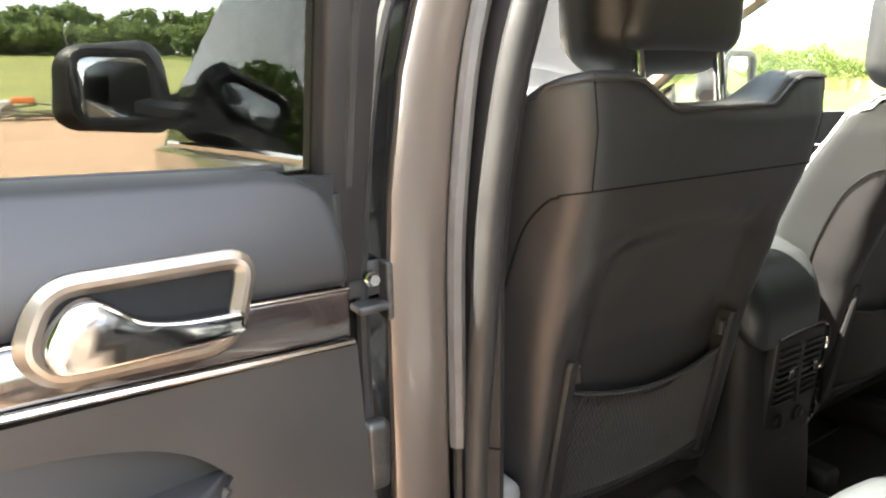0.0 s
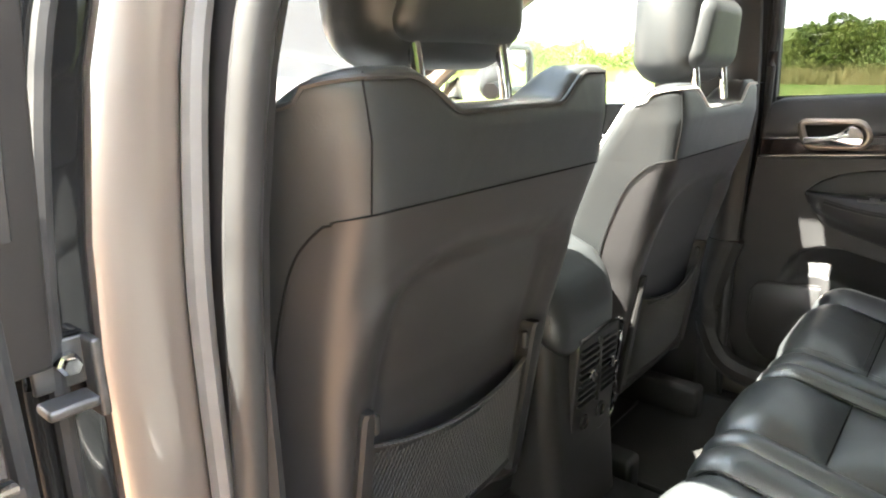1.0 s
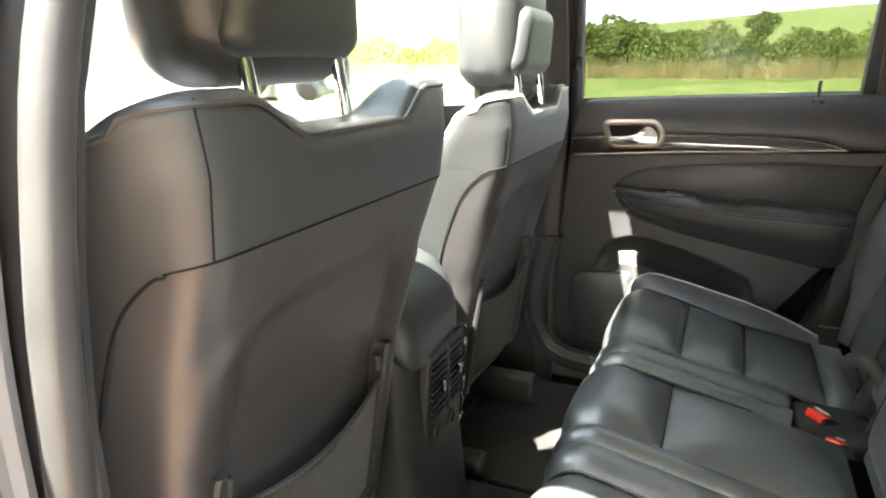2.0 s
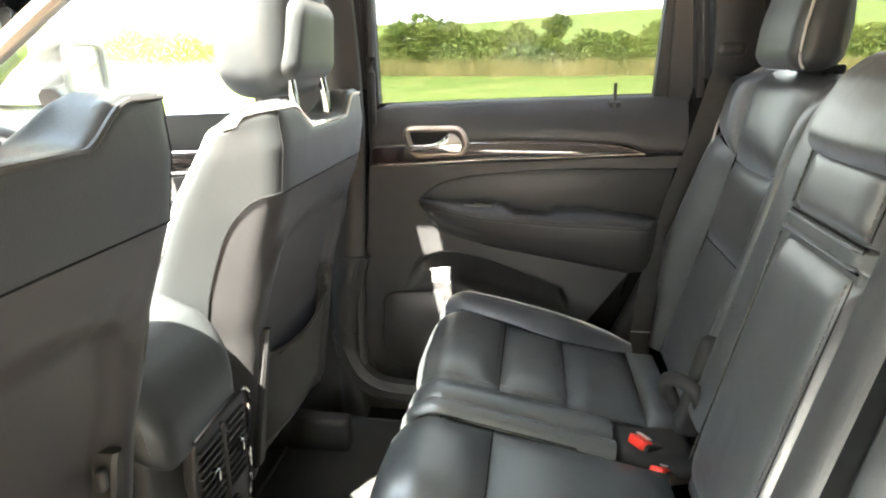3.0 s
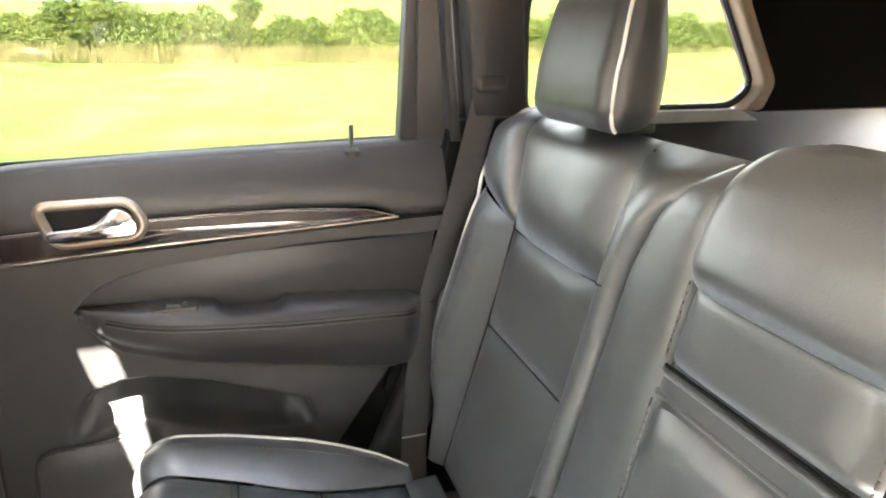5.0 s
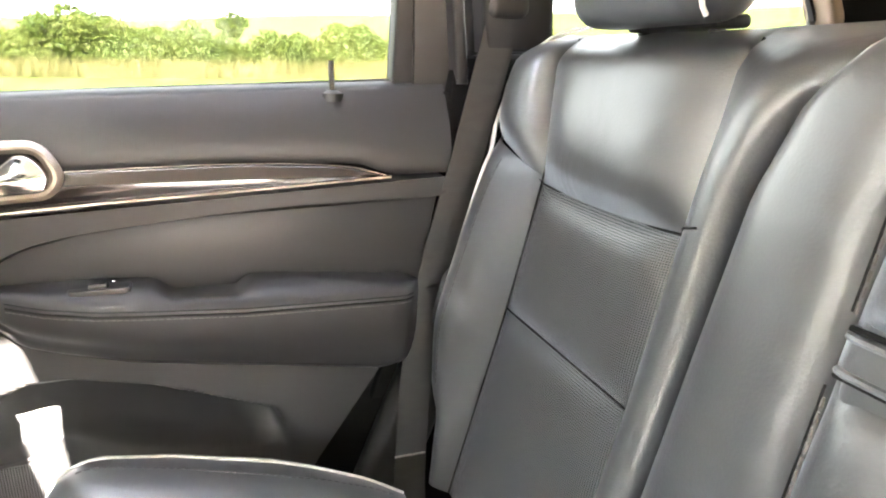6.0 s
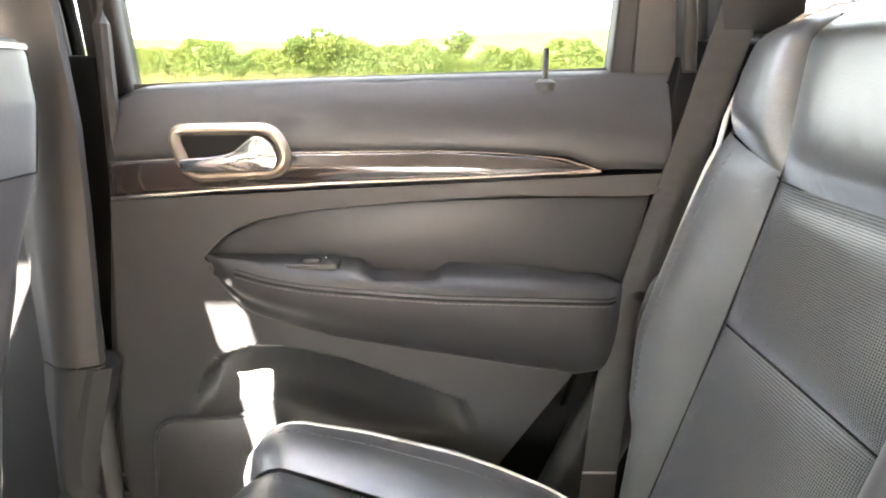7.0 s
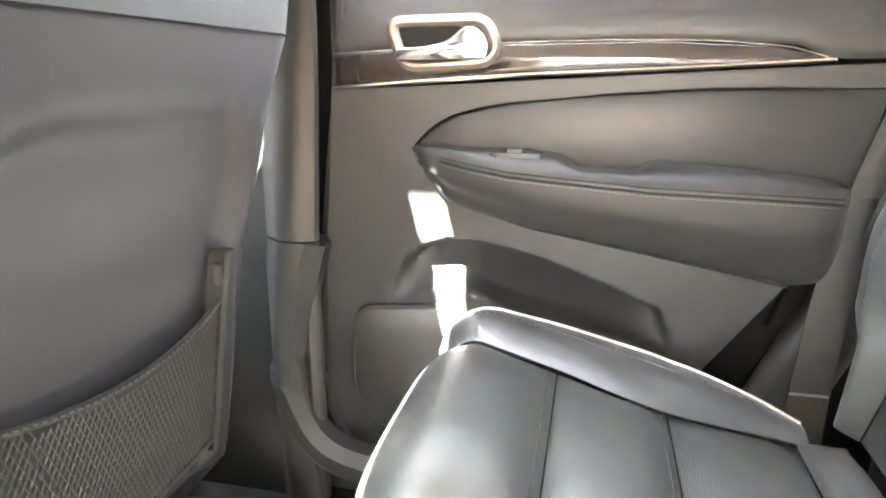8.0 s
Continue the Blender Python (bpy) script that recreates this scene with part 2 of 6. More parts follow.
def sweep(pts, profile, closed=False, up=(0, 0, 1), caps=True):
    """Carries a flat profile (pairs: across, up) along a line."""
    p = np.array(pts, float)
    k = len(p)
    up = np.array(up, float)
    rings = []
    for i in range(k):
        t = p[(i + 1) % k] - p[i - 1] if closed else p[min(i + 1, k - 1)] - p[max(i - 1, 0)]
        t = t / (np.linalg.norm(t) + 1e-12)
        a = np.cross(t, up)
        if np.linalg.norm(a) < 1e-4:
            a = np.cross(t, (1, 0, 0.01))
        a /= np.linalg.norm(a)
        b = np.cross(a, t)
        rings.append([p[i] + a * u + b * v for u, v in profile])
    if closed:
        return grid(np.array(rings), cu=True, cv=True)
    return loft(rings, caps)


def circle(r, n=8, squash=1.0):
    return [(r * math.cos(2 * math.pi * i / n), r * squash * math.sin(2 * math.pi * i / n)) for i in range(n)]


def tube(pts, r, n=8, closed=False, up=(0.03, 0.02, 1)):
    return sweep(pts, circle(r, n), closed, up)


def rect(w, h, b=0.0):
    """A flat profile w by h with cut corners."""
    w, h = w / 2, h / 2
    if not b:
        return [(-w, -h), (w, -h), (w, h), (-w, h)]
    return [(-w + b, -h), (w - b, -h), (w, -h + b), (w, h - b), (w - b, h), (-w + b, h), (-w, h - b), (-w, -h + b)]


def rbox(centre, size, r, inner=4, arc=4, shape=None):
    """A box with rounded edges; shape bends its points (arrays of x, y, z about its middle)."""
    h = np.array(size, float) / 2
    r = min(r, *(h * 0.999))
    ax = []
    for k in range(3):
        core = h[k] - r
        a = [core + r * math.tan(math.pi / 4 * i / arc) for i in range(1, arc + 1)]
        mid = list(np.linspace(-core, core, inner + 2))
        ax.append(np.array([-v for v in a[::-1]] + mid + a))
    index, V, F = {}, [], []

    def vert(p):
        q = np.clip(p, -(h - r), h - r)
        d = p - q
        q = q + d * (r / (np.linalg.norm(d) + 1e-12))
        key = tuple(np.round(q, 6))
        if key not in index:
            index[key] = len(V)
            V.append(q)
        return index[key]

    for k in range(3):
        i, j = (k + 1) % 3, (k + 2) % 3
        for s in (-1, 1):
            idx = np.empty((len(ax[i]), len(ax[j])), int)
            for a, u in enumerate(ax[i]):
                for b, v in enumerate(ax[j]):
                    p = np.zeros(3)
                    p[k], p[i], p[j] = s * h[k], u, v
                    idx[a, b] = vert(p)
            for a in range(len(ax[i]) - 1):
                for b in range(len(ax[j]) - 1):
                    f = (idx[a, b], idx[a + 1, b], idx[a + 1, b + 1], idx[a, b + 1])
                    if len(set(f)) > 2:
                        F.append(tuple(dict.fromkeys(f)))
    V = np.array(V)
    if shape:
        V = np.stack(shape(V[:, 0].copy(), V[:, 1].copy(), V[:, 2].copy()), 1)
    return V + np.array(centre, float), F


def inset(outline, d):
    """The outline moved inwards by d."""
    p = np.array(outline, float)
    q, s = np.roll(p, 1, 0), np.roll(p, -1, 0)
    area = 0.5 * np.sum(p[:, 0] * s[:, 1] - s[:, 0] * p[:, 1])
    e1, e2 = p - q, s - p
    e1 /= np.linalg.norm(e1, axis=1)[:, None] + 1e-12
    e2 /= np.linalg.norm(e2, axis=1)[:, None] + 1e-12
    n1, n2 = np.stack([-e1[:, 1], e1[:, 0]], 1), np.stack([-e2[:, 1], e2[:, 0]], 1)
    n = n1 + n2
    n /= np.maximum(np.linalg.norm(n, axis=1), 0.6)[:, None] ** 2
    return p + n * d * (1 if area > 0 else -1)


def slab(outline, depth, bevel, place, steps=3):
    """A plate with a rounded front edge; place(u, v, d) sets it into the world."""
    rings = [[place(u, v, 0.0) for u, v in outline], [place(u, v, depth - bevel) for u, v in outline]]
    for i in range(1, steps + 1):
        a = math.pi / 2 * i / steps
        ring = inset(outline, bevel * (1 - math.cos(a)))
        rings.append([place(u, v, depth - bevel + bevel * math.sin(a)) for u, v in ring])
    return loft(rings)


def rounded(pts, r, n=5):
    """A polygon with rounded corners; r: one radius, or one a corner."""
    p = [np.array(q, float) for q in pts]
    out = []
    for i, b in enumerate(p):
        a, c = p[i - 1], p[(i + 1) % len(p)]
        rr = r[i] if isinstance(r, (list, tuple)) else r
        la, lc = np.linalg.norm(a - b), np.linalg.norm(c - b)
        k = min(rr, la * 0.49, lc * 0.49)
        s, e = b + (a - b) / la * k, b + (c - b) / lc * k
        for t in np.linspace(0, 1, n):
            out.append((1 - t) ** 2 * s + 2 * t * (1 - t) * b + t * t * e)
    return out


def pad(place, corners, puff=0.010, n=14, edge=0.0045, power=4, bow=(0, 0, 0, 0)):
    """A stuffed leather panel between four corners (u, v), its edges drawn down into the seams. bow: how far its four sides bulge."""
    c = np.array(corners, float)
    P = np.empty((n, n, 3))
    for i, a in enumerate(np.linspace(0, 1, n)):
        for j, b in enumerate(np.linspace(0, 1, n)):
            a2, b2 = 0.5 - 0.5 * math.cos(math.pi * a), 0.5 - 0.5 * math.cos(math.pi * b)
            q = (1 - a2) * (1 - b2) * c[0] + a2 * (1 - b2) * c[1] + a2 * b2 * c[2] + (1 - a2) * b2 * c[3]
            q = q + np.array([0, 1]) * (bow[0] * (1 - b2) + bow[2] * b2) * 4 * a2 * (1 - a2) + np.array([1, 0]) * (bow[1] * a2 + bow[3] * (1 - a2)) * 4 * b2 * (1 - b2)
            h = (puff + edge) * (1 - abs(2 * a2 - 1) ** power) * (1 - abs(2 * b2 - 1) ** power) - edge
            P[i, j] = place(q[0], q[1], h)
    return grid(P)


def lerp(x, xs, ys):
    return float(np.interp(x, xs, ys))


def stitches(pts, length=0.006, gap=0.003, r=0.0008, lift=(0, 0, 0)):
    """A row of short raised stitches along a line, as one mesh."""
    p = np.array(pts, float) + np.array(lift)
    d = np.concatenate([[0], np.cumsum(np.linalg.norm(np.diff(p, axis=0), axis=1))])
    out, s = [], 0.0
    while s + length < d[-1]:
        a, b = [np.array([np.interp(q, d, p[:, k]) for k in range(3)]) for q in (s, s + length)]
        out.append(tube([a, b], r, 5))
        s += length + gap
    return join(*out)


# ---- ground and distance ----
def ground_z(x, y):
    r = math.hypot(x, y)
    return lerp(r, [0, 4, 25, 160, 400, 3000], [0, 0, 0.76, 9.4, 14, 20])


def land(name, c1, c2, c3, broad, fine, rough=0.95):
    m = grained(name, c1, c2, rough, fine=fine, broad=broad, bump=0.6, depth=0.03, vary=0.03, spec=0.2)
    n, l = m.node_tree.nodes, m.node_tree.links
    b = n["Principled BSDF"]
    co = n.new("ShaderNodeTexCoord")
    t = n.new("ShaderNodeTexNoise")
    t.inputs["Scale"].default_value, t.inputs["Detail"].default_value = broad * 9, 8
    l.new(co.outputs["Object"], t.inputs["Vector"])
    r = n.new("ShaderNodeMapRange")
    r.inputs["From Min"].default_value, r.inputs["From Max"].default_value = 0.45, 0.70
    l.new(t.outputs["Fac"], r.inputs["Value"])
    mix = n.new("ShaderNodeMix")
    mix.data_type = "RGBA"
    old = b.inputs["Base Color"].links[0].from_socket
    l.new(old, mix.inputs["A"])
    mix.inputs["B"].default_value = (*c3, 1)
    l.new(r.outputs["Result"], mix.inputs["Factor"])
    l.new(mix.outputs["Result"], b.inputs["Base Color"])
    return m


GRASS = land("mown grass", (0.068, 0.108, 0.020), (0.114, 0.148, 0.030), (0.165, 0.172, 0.054), 0.10, 12)
DIRT = land("orange-brown dirt", (0.40, 0.252, 0.152), (0.445, 0.30, 0.20), (0.33, 0.215, 0.136), 0.35, 25)
def leafy(m, share):
    """Lets part of the light through a leaf material."""
    n, l = m.node_tree.nodes, m.node_tree.links
    b = n["Principled BSDF"]
    thin, mix = n.new("ShaderNodeBsdfTranslucent"), n.new("ShaderNodeMixShader")
    l.new(b.inputs["Base Color"].links[0].from_socket, thin.inputs["Color"])
    mix.inputs["Fac"].default_value = share
    l.new(b.outputs[0], mix.inputs[1])
    l.new(thin.outputs[0], mix.inputs[2])
    l.new(mix.outputs[0], n["Material Output"].inputs["Surface"])
    return m


LEAF = grained("hedge leaves", (0.105, 0.150, 0.028), (0.215, 0.240, 0.055), 0.6, bump=0, broad=0.7, vary=0.05)
TREELEAF = grained("tree leaves", (0.105, 0.165, 0.040), (0.19, 0.245, 0.070), 0.65, bump=0, broad=0.25, vary=0.05)
# paler copy of the tree leaves: distance haze put into the colour
FARLEAF = grained("tree leaves paled for distance haze", (0.150, 0.205, 0.070), (0.225, 0.275, 0.105), 0.7, bump=0, broad=0.08, vary=0.05)
MEADOW = grained("yellow-green meadow", (0.155, 0.165, 0.030), (0.235, 0.235, 0.055), 0.9, fine=3, bump=0.5, depth=0.05, broad=0.12, vary=0.06)
STRAW = grained("tall dry grass", (0.20, 0.19, 0.065), (0.36, 0.30, 0.14), 0.8, bump=0, broad=0.7, vary=0.05)
BARK = grained("grey-brown bark", (0.10, 0.08, 0.06), (0.17, 0.14, 0.11), 0.9, fine=14, bump=0.8, depth=0.02, broad=3)
OLDWOOD = grained("weathered boards", (0.24, 0.22, 0.19), (0.34, 0.31, 0.27), 0.85, fine=40, bump=0.5, depth=0.004, broad=5, stretch=(1, 6, 1))
ORANGE = grained("orange sheet", (0.75, 0.20, 0.05), (0.82, 0.27, 0.08), 0.6, bump=0, broad=6)
PALE = grained("pale sack", (0.62, 0.60, 0.56), (0.72, 0.70, 0.66), 0.8, fine=60, bump=0.3, broad=6)

for m, share in ((FARLEAF, 0.5), (LEAF, 0.45), (TREELEAF, 0.55), (STRAW, 0.4)):
    leafy(m, share)

radii = np.concatenate([[0.0], np.linspace(2, 30, 30), np.geomspace(34, 3000, 28)])
def field_rise(r, a):
    """The field behind the hedge climbs towards one side."""
    a = (a + math.pi) % (2 * math.pi) - math.pi
    return 4.2 * lerp(a, [-1.6, -0.9, -0.12, 0.12], [0.0, 1.0, 0.55, 0.0]) * lerp(r, [40, 150, 400, 900], [0.0, 1.0, 1.6, 0.0])


P = np.array([[(r * math.cos(a), r * math.sin(a), ground_z(r, 0) + field_rise(r, a)) for a in np.linspace(0, 2 * math.pi, 120, endpoint=False)] for r in radii])
ob = new("ground", mesh_data("ground", grid(P, cv=True), GRASS))
tagged(ob, "mown green grass rising gently to the fields", "grass", kind="structure")
rng = np.random.default_rng(4)
edge = []
for a in np.linspace(0, 2 * math.pi, 90, endpoint=False):
    ca, sa = math.cos(a), math.sin(a)
    far = min(40.0, (1.7 + 0.03 * abs(sa) * 20) / ca if ca > 0.04 else 1e9, 20.0 / sa if sa > 0.05 else 1e9, -24 / sa if sa < -0.05 else 1e9)
    edge.append((far * (1 + 0.05 * math.sin(9 * a) + 0.03 * rng.normal()), a))
P = np.array([[(k * r * math.cos(a), k * r * math.sin(a), ground_z(k * r, 0) + 0.012) for r, a in edge] for k in np.linspace(0, 1, 26)])
ob = new("road", mesh_data("dirt_yard", grid(P, cv=True), DIRT))
tagged(ob, "orange-brown dirt yard under the parked car", "dirt yard", kind="structure")

P = np.array([[(x, y, ground_z(math.hypot(x, y), 0) + 0.02) for x in np.linspace(-70, 16, 40)] for y in np.linspace(24, 104, 40)])
ob = new("ground_meadow", mesh_data("ground_meadow", grid(P), MEADOW))
tagged(ob, "uncut yellow-green meadow beyond the dirt yard", "meadow", kind="structure")


def leaf_cloud(centres, sizes, normals_up=0.3):
    """Small folded leaves at the given places, as one mesh."""
    c = np.asarray(centres, float)
    n = len(c)
    a = rng.normal(size=(n, 3))
    a /= np.linalg.norm(a, axis=1)[:, None]
    b = np.cross(a, rng.normal(size=(n, 3)))
    b /= np.linalg.norm(b, axis=1)[:, None]
    s = np.asarray(sizes)[:, None]
    lift = np.cross(a, b) * s * 0.25
    V = np.stack([c - a * s, c + b * s * 0.55 + lift, c + a * s, c - b * s * 0.55 + lift], 1).reshape(-1, 3)
    i = np.arange(n) * 4
    F = [t for k in i.tolist() for t in ((k, k + 1, k + 2), (k, k + 2, k + 3))]
    return V, F


def quick(name, shape, mat):
    me = bpy.data.meshes.new(name)
    me.from_pydata(shape[0].tolist(), [], shape[1])
    me.materials.append(mat)
    return me


# hedge along the field, with tall grass at its foot
cs, ss = [], []
for y in np.arange(-34, 52, 0.075):
    top = 1.52 + 0.22 * math.sin(y * 0.9) + 0.2 * math.sin(y * 2.3 + 1) + 0.12 * math.sin(y * 5.1)
    for _ in range(105):
        h = top * rng.random() ** 0.85
        w = 0.75 * math.sqrt(max(0.02, 1 - (h / (top + 0.1)) ** 3))
        x = 25.5 + 0.02 * y + w * (-1 + 0.7 * abs(rng.normal())) + 0.12 * rng.normal()
        cs.append((x, y + 0.1 * rng.normal(), ground_z(25.5, y * 0.3) + h))
        ss.append(0.035 + 0.055 * rng.random())
ob = new("hedge", quick("hedge", leaf_cloud(cs, ss), LEAF))
tagged(ob, "overgrown green hedge along the edge of the lawn", "hedge", kind="stuff")
V, F = [], []
for k in range(26000):
    y, x = rng.uniform(-36, 54), 23.9 + rng.random() ** 0.6 * 1.2
    x += 0.02 * y
    z, h, w = ground_z(x, y * 0.3), 0.25 + 0.5 * rng.random(), 0.018 + 0.02 * rng.random()
    dx, dy = rng.normal() * 0.14, rng.normal() * 0.14
    V += [(x, y - w, z), (x, y + w, z), (x + dx, y + dy, z + h)]
    F.append((3 * k, 3 * k + 1, 3 * k + 2))
ob = new("tall_grass", quick("tall_grass", (np.array(V), F), STRAW))
tagged(ob, "tall yellow-green grass at the foot of the hedge", "tall grass", kind="stuff")


def tree(x, y, height, spread, leaves, size, label, bare=0.35, group="trees", leaf=None):
    z0 = ground_z(x, y) - 0.05
    t = thing("tree", (x, y, z0), label, "tree", group)
    limbs = [sweep(smooth_line([(x, y, z0), (x + 0.02 * height, y, z0 + height * 0.3), (x, y + 0.02 * height, z0 + height * 0.75)], 3), circle(0.022 * height, 7))]
    ends = []
    for k in range(9):
        a, h = k * 2.4 + rng.random(), height * (bare + 0.45 * rng.random())
        e = np.array([x + math.cos(a) * spread * 0.6, y + math.sin(a) * spread * 0.6, z0 + h + height * 0.16])
        limbs.append(sweep(smooth_line([(x, y, z0 + h * 0.8), ((x + e[0]) / 2, (y + e[1]) / 2, z0 + h), e], 3), circle(0.007 * height, 5)))
        ends.append(e)
    ends.append(np.array([x, y, z0 + height * 0.88]))
    part("trunk", join(*limbs), BARK, t)
    k = rng.integers(0, len(ends), leaves)
    rad = np.minimum(spread * 0.5, height * 0.26)
    d = rng.normal(size=(leaves, 3))
    d *= (rad * (0.55 + 0.5 * rng.random(leaves)) / np.linalg.norm(d, axis=1))[:, None]
    c = np.array(ends)[k] + d * np.array([1, 1, 0.8])
    crown = new("crown", quick("crown", (lambda s: (s[0] - ORIGIN[t], s[1]))(leaf_cloud(c, size * (0.6 + 0.8 * rng.random(leaves)))), leaf or TREELEAF))
    crown.parent = t
    return t


tree(26.0, 4.2, 2.15, 1.5, 3200, 0.09, "low round bush standing out of the hedge", 0.2, "hedge trees", LEAF)
tree(26.2, -1.1, 2.3, 0.6, 1300, 0.06, "slender young tree growing out of the hedge", 0.35, "hedge trees", LEAF)
tree(-9.0, 29.0, 5.4, 3.2, 4200, 0.28, "tall leafy tree beside the dirt yard", 0.3)
for k in range(11):
    tree(-7.8 + 1.4 * rng.random(), -17 + 2.2 * k, 8.2 + 1.4 * rng.random(), 3.0, 4200, 0.20, "tall leafy tree in the row beside the yard", 0.12, "tree row beside the yard")
for k in range(84):
    a = -44 + 1.03 * k + 0.8 * rng.random()
    r = 104 + 26 * rng.random()
    tree(r * math.sin(radians(a)), r * math.cos(radians(a)), 5.4 + 1.7 * rng.random(), 11.0, 1500, 0.5, "distant broad-leaved tree at the field's edge", 0.0, "far tree line", FARLEAF)

# heap of boards at the yard's edge
heap = thing("board_heap", (-0.8, 20.2, ground_z(0, 20.2)), "low heap of weathered boards with an orange sheet", "board heap")
for k in range(14):
    x, y, z = -0.8 + rng.normal() * 0.55, 20.2 + rng.normal() * 0.3, ground_z(0, 20.2) + 0.06 + 0.04 * (k % 9)
    V, F = rbox((0, 0, 0), (1.1 + 0.5 * rng.random(), 0.14, 0.05), 0.01, 1, 1)
    m = np.array(Euler((rng.normal() * 0.08, rng.normal() * 0.10, rng.normal() * 0.6)).to_matrix())
    part("board", (V @ m.T + np.array([x, y, z]), F), OLDWOOD, heap)
part("sheet", rbox((-0.85, 20.0, ground_z(0, 20) + 0.52), (0.55, 0.35, 0.16), 0.06), ORANGE, heap, "crumpled orange sheet")
part("sack", rbox((-1.25, 20.0, ground_z(0, 20) + 0.42), (0.35, 0.3, 0.22), 0.09), PALE, heap, "pale full sack")


# ---- the car's shell ----
def side_point(s):
    """Mirrors a place to the car's other side when s is -1."""
    return (lambda x, y, z: (x, y, z)) if s > 0 else (lambda x, y, z: (2 * CX - x, y, z))


def b_pillar(s):
    """Painted pillar between the doors, with its rubber seal and inner trim."""
    q = side_point(s)
    zs = [0.42, 0.60, 0.75, 0.90, 1.10, 1.20, 1.32, 1.40, 1.50, 1.60]
    xo = [0.842, 0.842, 0.842, 0.841, 0.841, 0.835, 0.818, 0.795, 0.760, 0.715]
    wd = [0.076, 0.076, 0.076, 0.075, 0.074, 0.073, 0.070, 0.066, 0.062, 0.058]
    p = thing("wall_b_pillar", q(0.80, 0.15, 0.42), "taupe painted car pillar with rubber seal and charcoal trim", "car pillar", kind="structure")
    rings, trim, seal, flange, outer, inner = [], [], [], [], [], []
    for z, x, w in zip(zs, xo, wd):
        outer.append([q(x + 0.012, 0.17, z), q(x + 0.056, 0.15, z), q(x + 0.060, 0.125, z), q(x + 0.050, 0.112, z), q(x + 0.008, 0.106, z), q(x + 0.001, 0.108, z)])
        rings.append([q(x - 0.01, 0.30, z), q(x + 0.002, 0.150, z), q(x + 0.002, 0.118, z), q(x - 0.002, 0.104, z), q(x - 0.012, 0.101, z), q(x - w * 0.55, 0.100, z), q(x - w + 0.010, 0.101, z), q(x - w, 0.108, z), q(x - w - 0.004, 0.13, z), q(x - w - 0.02, 0.30, z)])
        flange.append(q(x - w - 0.006, 0.098, z))
        k = x - w - 0.034
        flare = lerp(z, [1.10, 1.20, 1.32, 1.40, 1.50, 1.60], [0.0, 0.006, 0.015, 0.023, 0.032, 0.036]) if s < 0 else 0.0
        bulge = -flare if s < 0 else lerp(z, [0.5, 0.62, 0.73, 0.88, 1.2], [0.0, 0.030, 0.042, 0.0, -0.015])
        seal.append(q(x - w - 0.022, 0.082 if s > 0 else lerp(z, [0.90, 1.10], [0.082, 0.064]) - flare, z))
        trim.append([q(k + 0.02, 0.28, z), q(k + 0.012, 0.09 + bulge * 0.4, z), q(k + 0.004, 0.070 + bulge * 0.6, z), q(k - 0.004, 0.060 + bulge, z), q(k - 0.012, 0.063 + bulge, z), q(k - 0.019, 0.076 + bulge, z), q(k - 0.022, 0.094 + bulge * 0.8, z), q(k - 0.020, 0.112 + bulge * 0.5, z), q(k - 0.010, 0.124 + bulge * 0.4, z), q(k + 0.010, 0.150, z)])
        deep = 0.46 if z < 1.0 else 0.28
        inner.append([q(x - w - 0.030, 0.135, z), q(x - w - 0.030, deep, z), q(x - w - 0.021, deep, z), q(x - w - 0.021, 0.135, z)])
    part("pillar_panel", loft(rings), PAINT, p, "glossy taupe painted metal")
    part("inner_cover", loft(inner), DARK, p, "black inner cover of the pillar")
    part("pinch_seal", tube(smooth_line([f for f, z in zip(flange, zs) if z >= 0.89], 3), 0.0105, 8, up=(0, 1, 0.01)), PINCH, p, "pale grey pinch seal")
    part("flange", tube(smooth_line(flange, 3), 0.006, 8, up=(0, 1, 0.01)), DARK, p, "dark flange under the seal")
    part("outer_cover", loft(outer), GLOSSBLACK, p, "gloss black outer pillar cover")
    part("outer_seal", tube(smooth_line([q(x + 0.030, 0.104, z) for z, x in zip(zs, xo)], 3), 0.007, 8, up=(0, 1, 0.01)), RUBBER, p, "black rubber lip")
    part("door_seal", sweep(smooth_line(seal, 3), circle(0.016, 10, 0.85), up=(0, 1, 0.01)), SEAL, p, "soft grey rubber seal")
    low = [r for r, z in zip(trim, zs) if z <= 0.90]
    high = [r for r, z in zip(trim, zs) if z >= 0.90]
    lift = [[(a[0], a[1], a[2] + 0.003) for a in high[0]]] + high[1:]
    part("lower_trim", loft(low), PLASTIC, p)
    part("upper_trim", loft(lift), PLASTIC, p)
    return p


b_pillar(1)
b_pillar(-1)
# check strap and hinge of the open door
HINGE = grained("dull grey steel", (0.06, 0.058, 0.056), (0.10, 0.098, 0.095), 0.42, metal=0.7, fine=600, bump=0.2, broad=60)
hinge = thing("door_hinge", (-0.775, 0.10, 1.06), "grey steel door hinge with bolt on the pillar", "hinge")
part("bracket", rbox((-0.760, 0.092, 1.108), (0.008, 0.022, 0.060), 0.003), HINGE, hinge)
part("arm", rbox((-0.784, 0.080, 1.098), (0.034, 0.024, 0.008), 0.003), HINGE, hinge)
part("bolt", loft([[(-0.776 + a, 0.098 - d, 1.122 + b) for a, b in circle(r, 6)] for d, r in ((0, 0.0085), (0.008, 0.0085), (0.009, 0.006), (0.015, 0.006))]), CHROME, hinge, "bright steel hexagon bolt", 20)
part("strap", rbox((-0.778, 0.101, 1.120), (0.04, 0.005, 0.036), 0.002), HINGE, hinge)
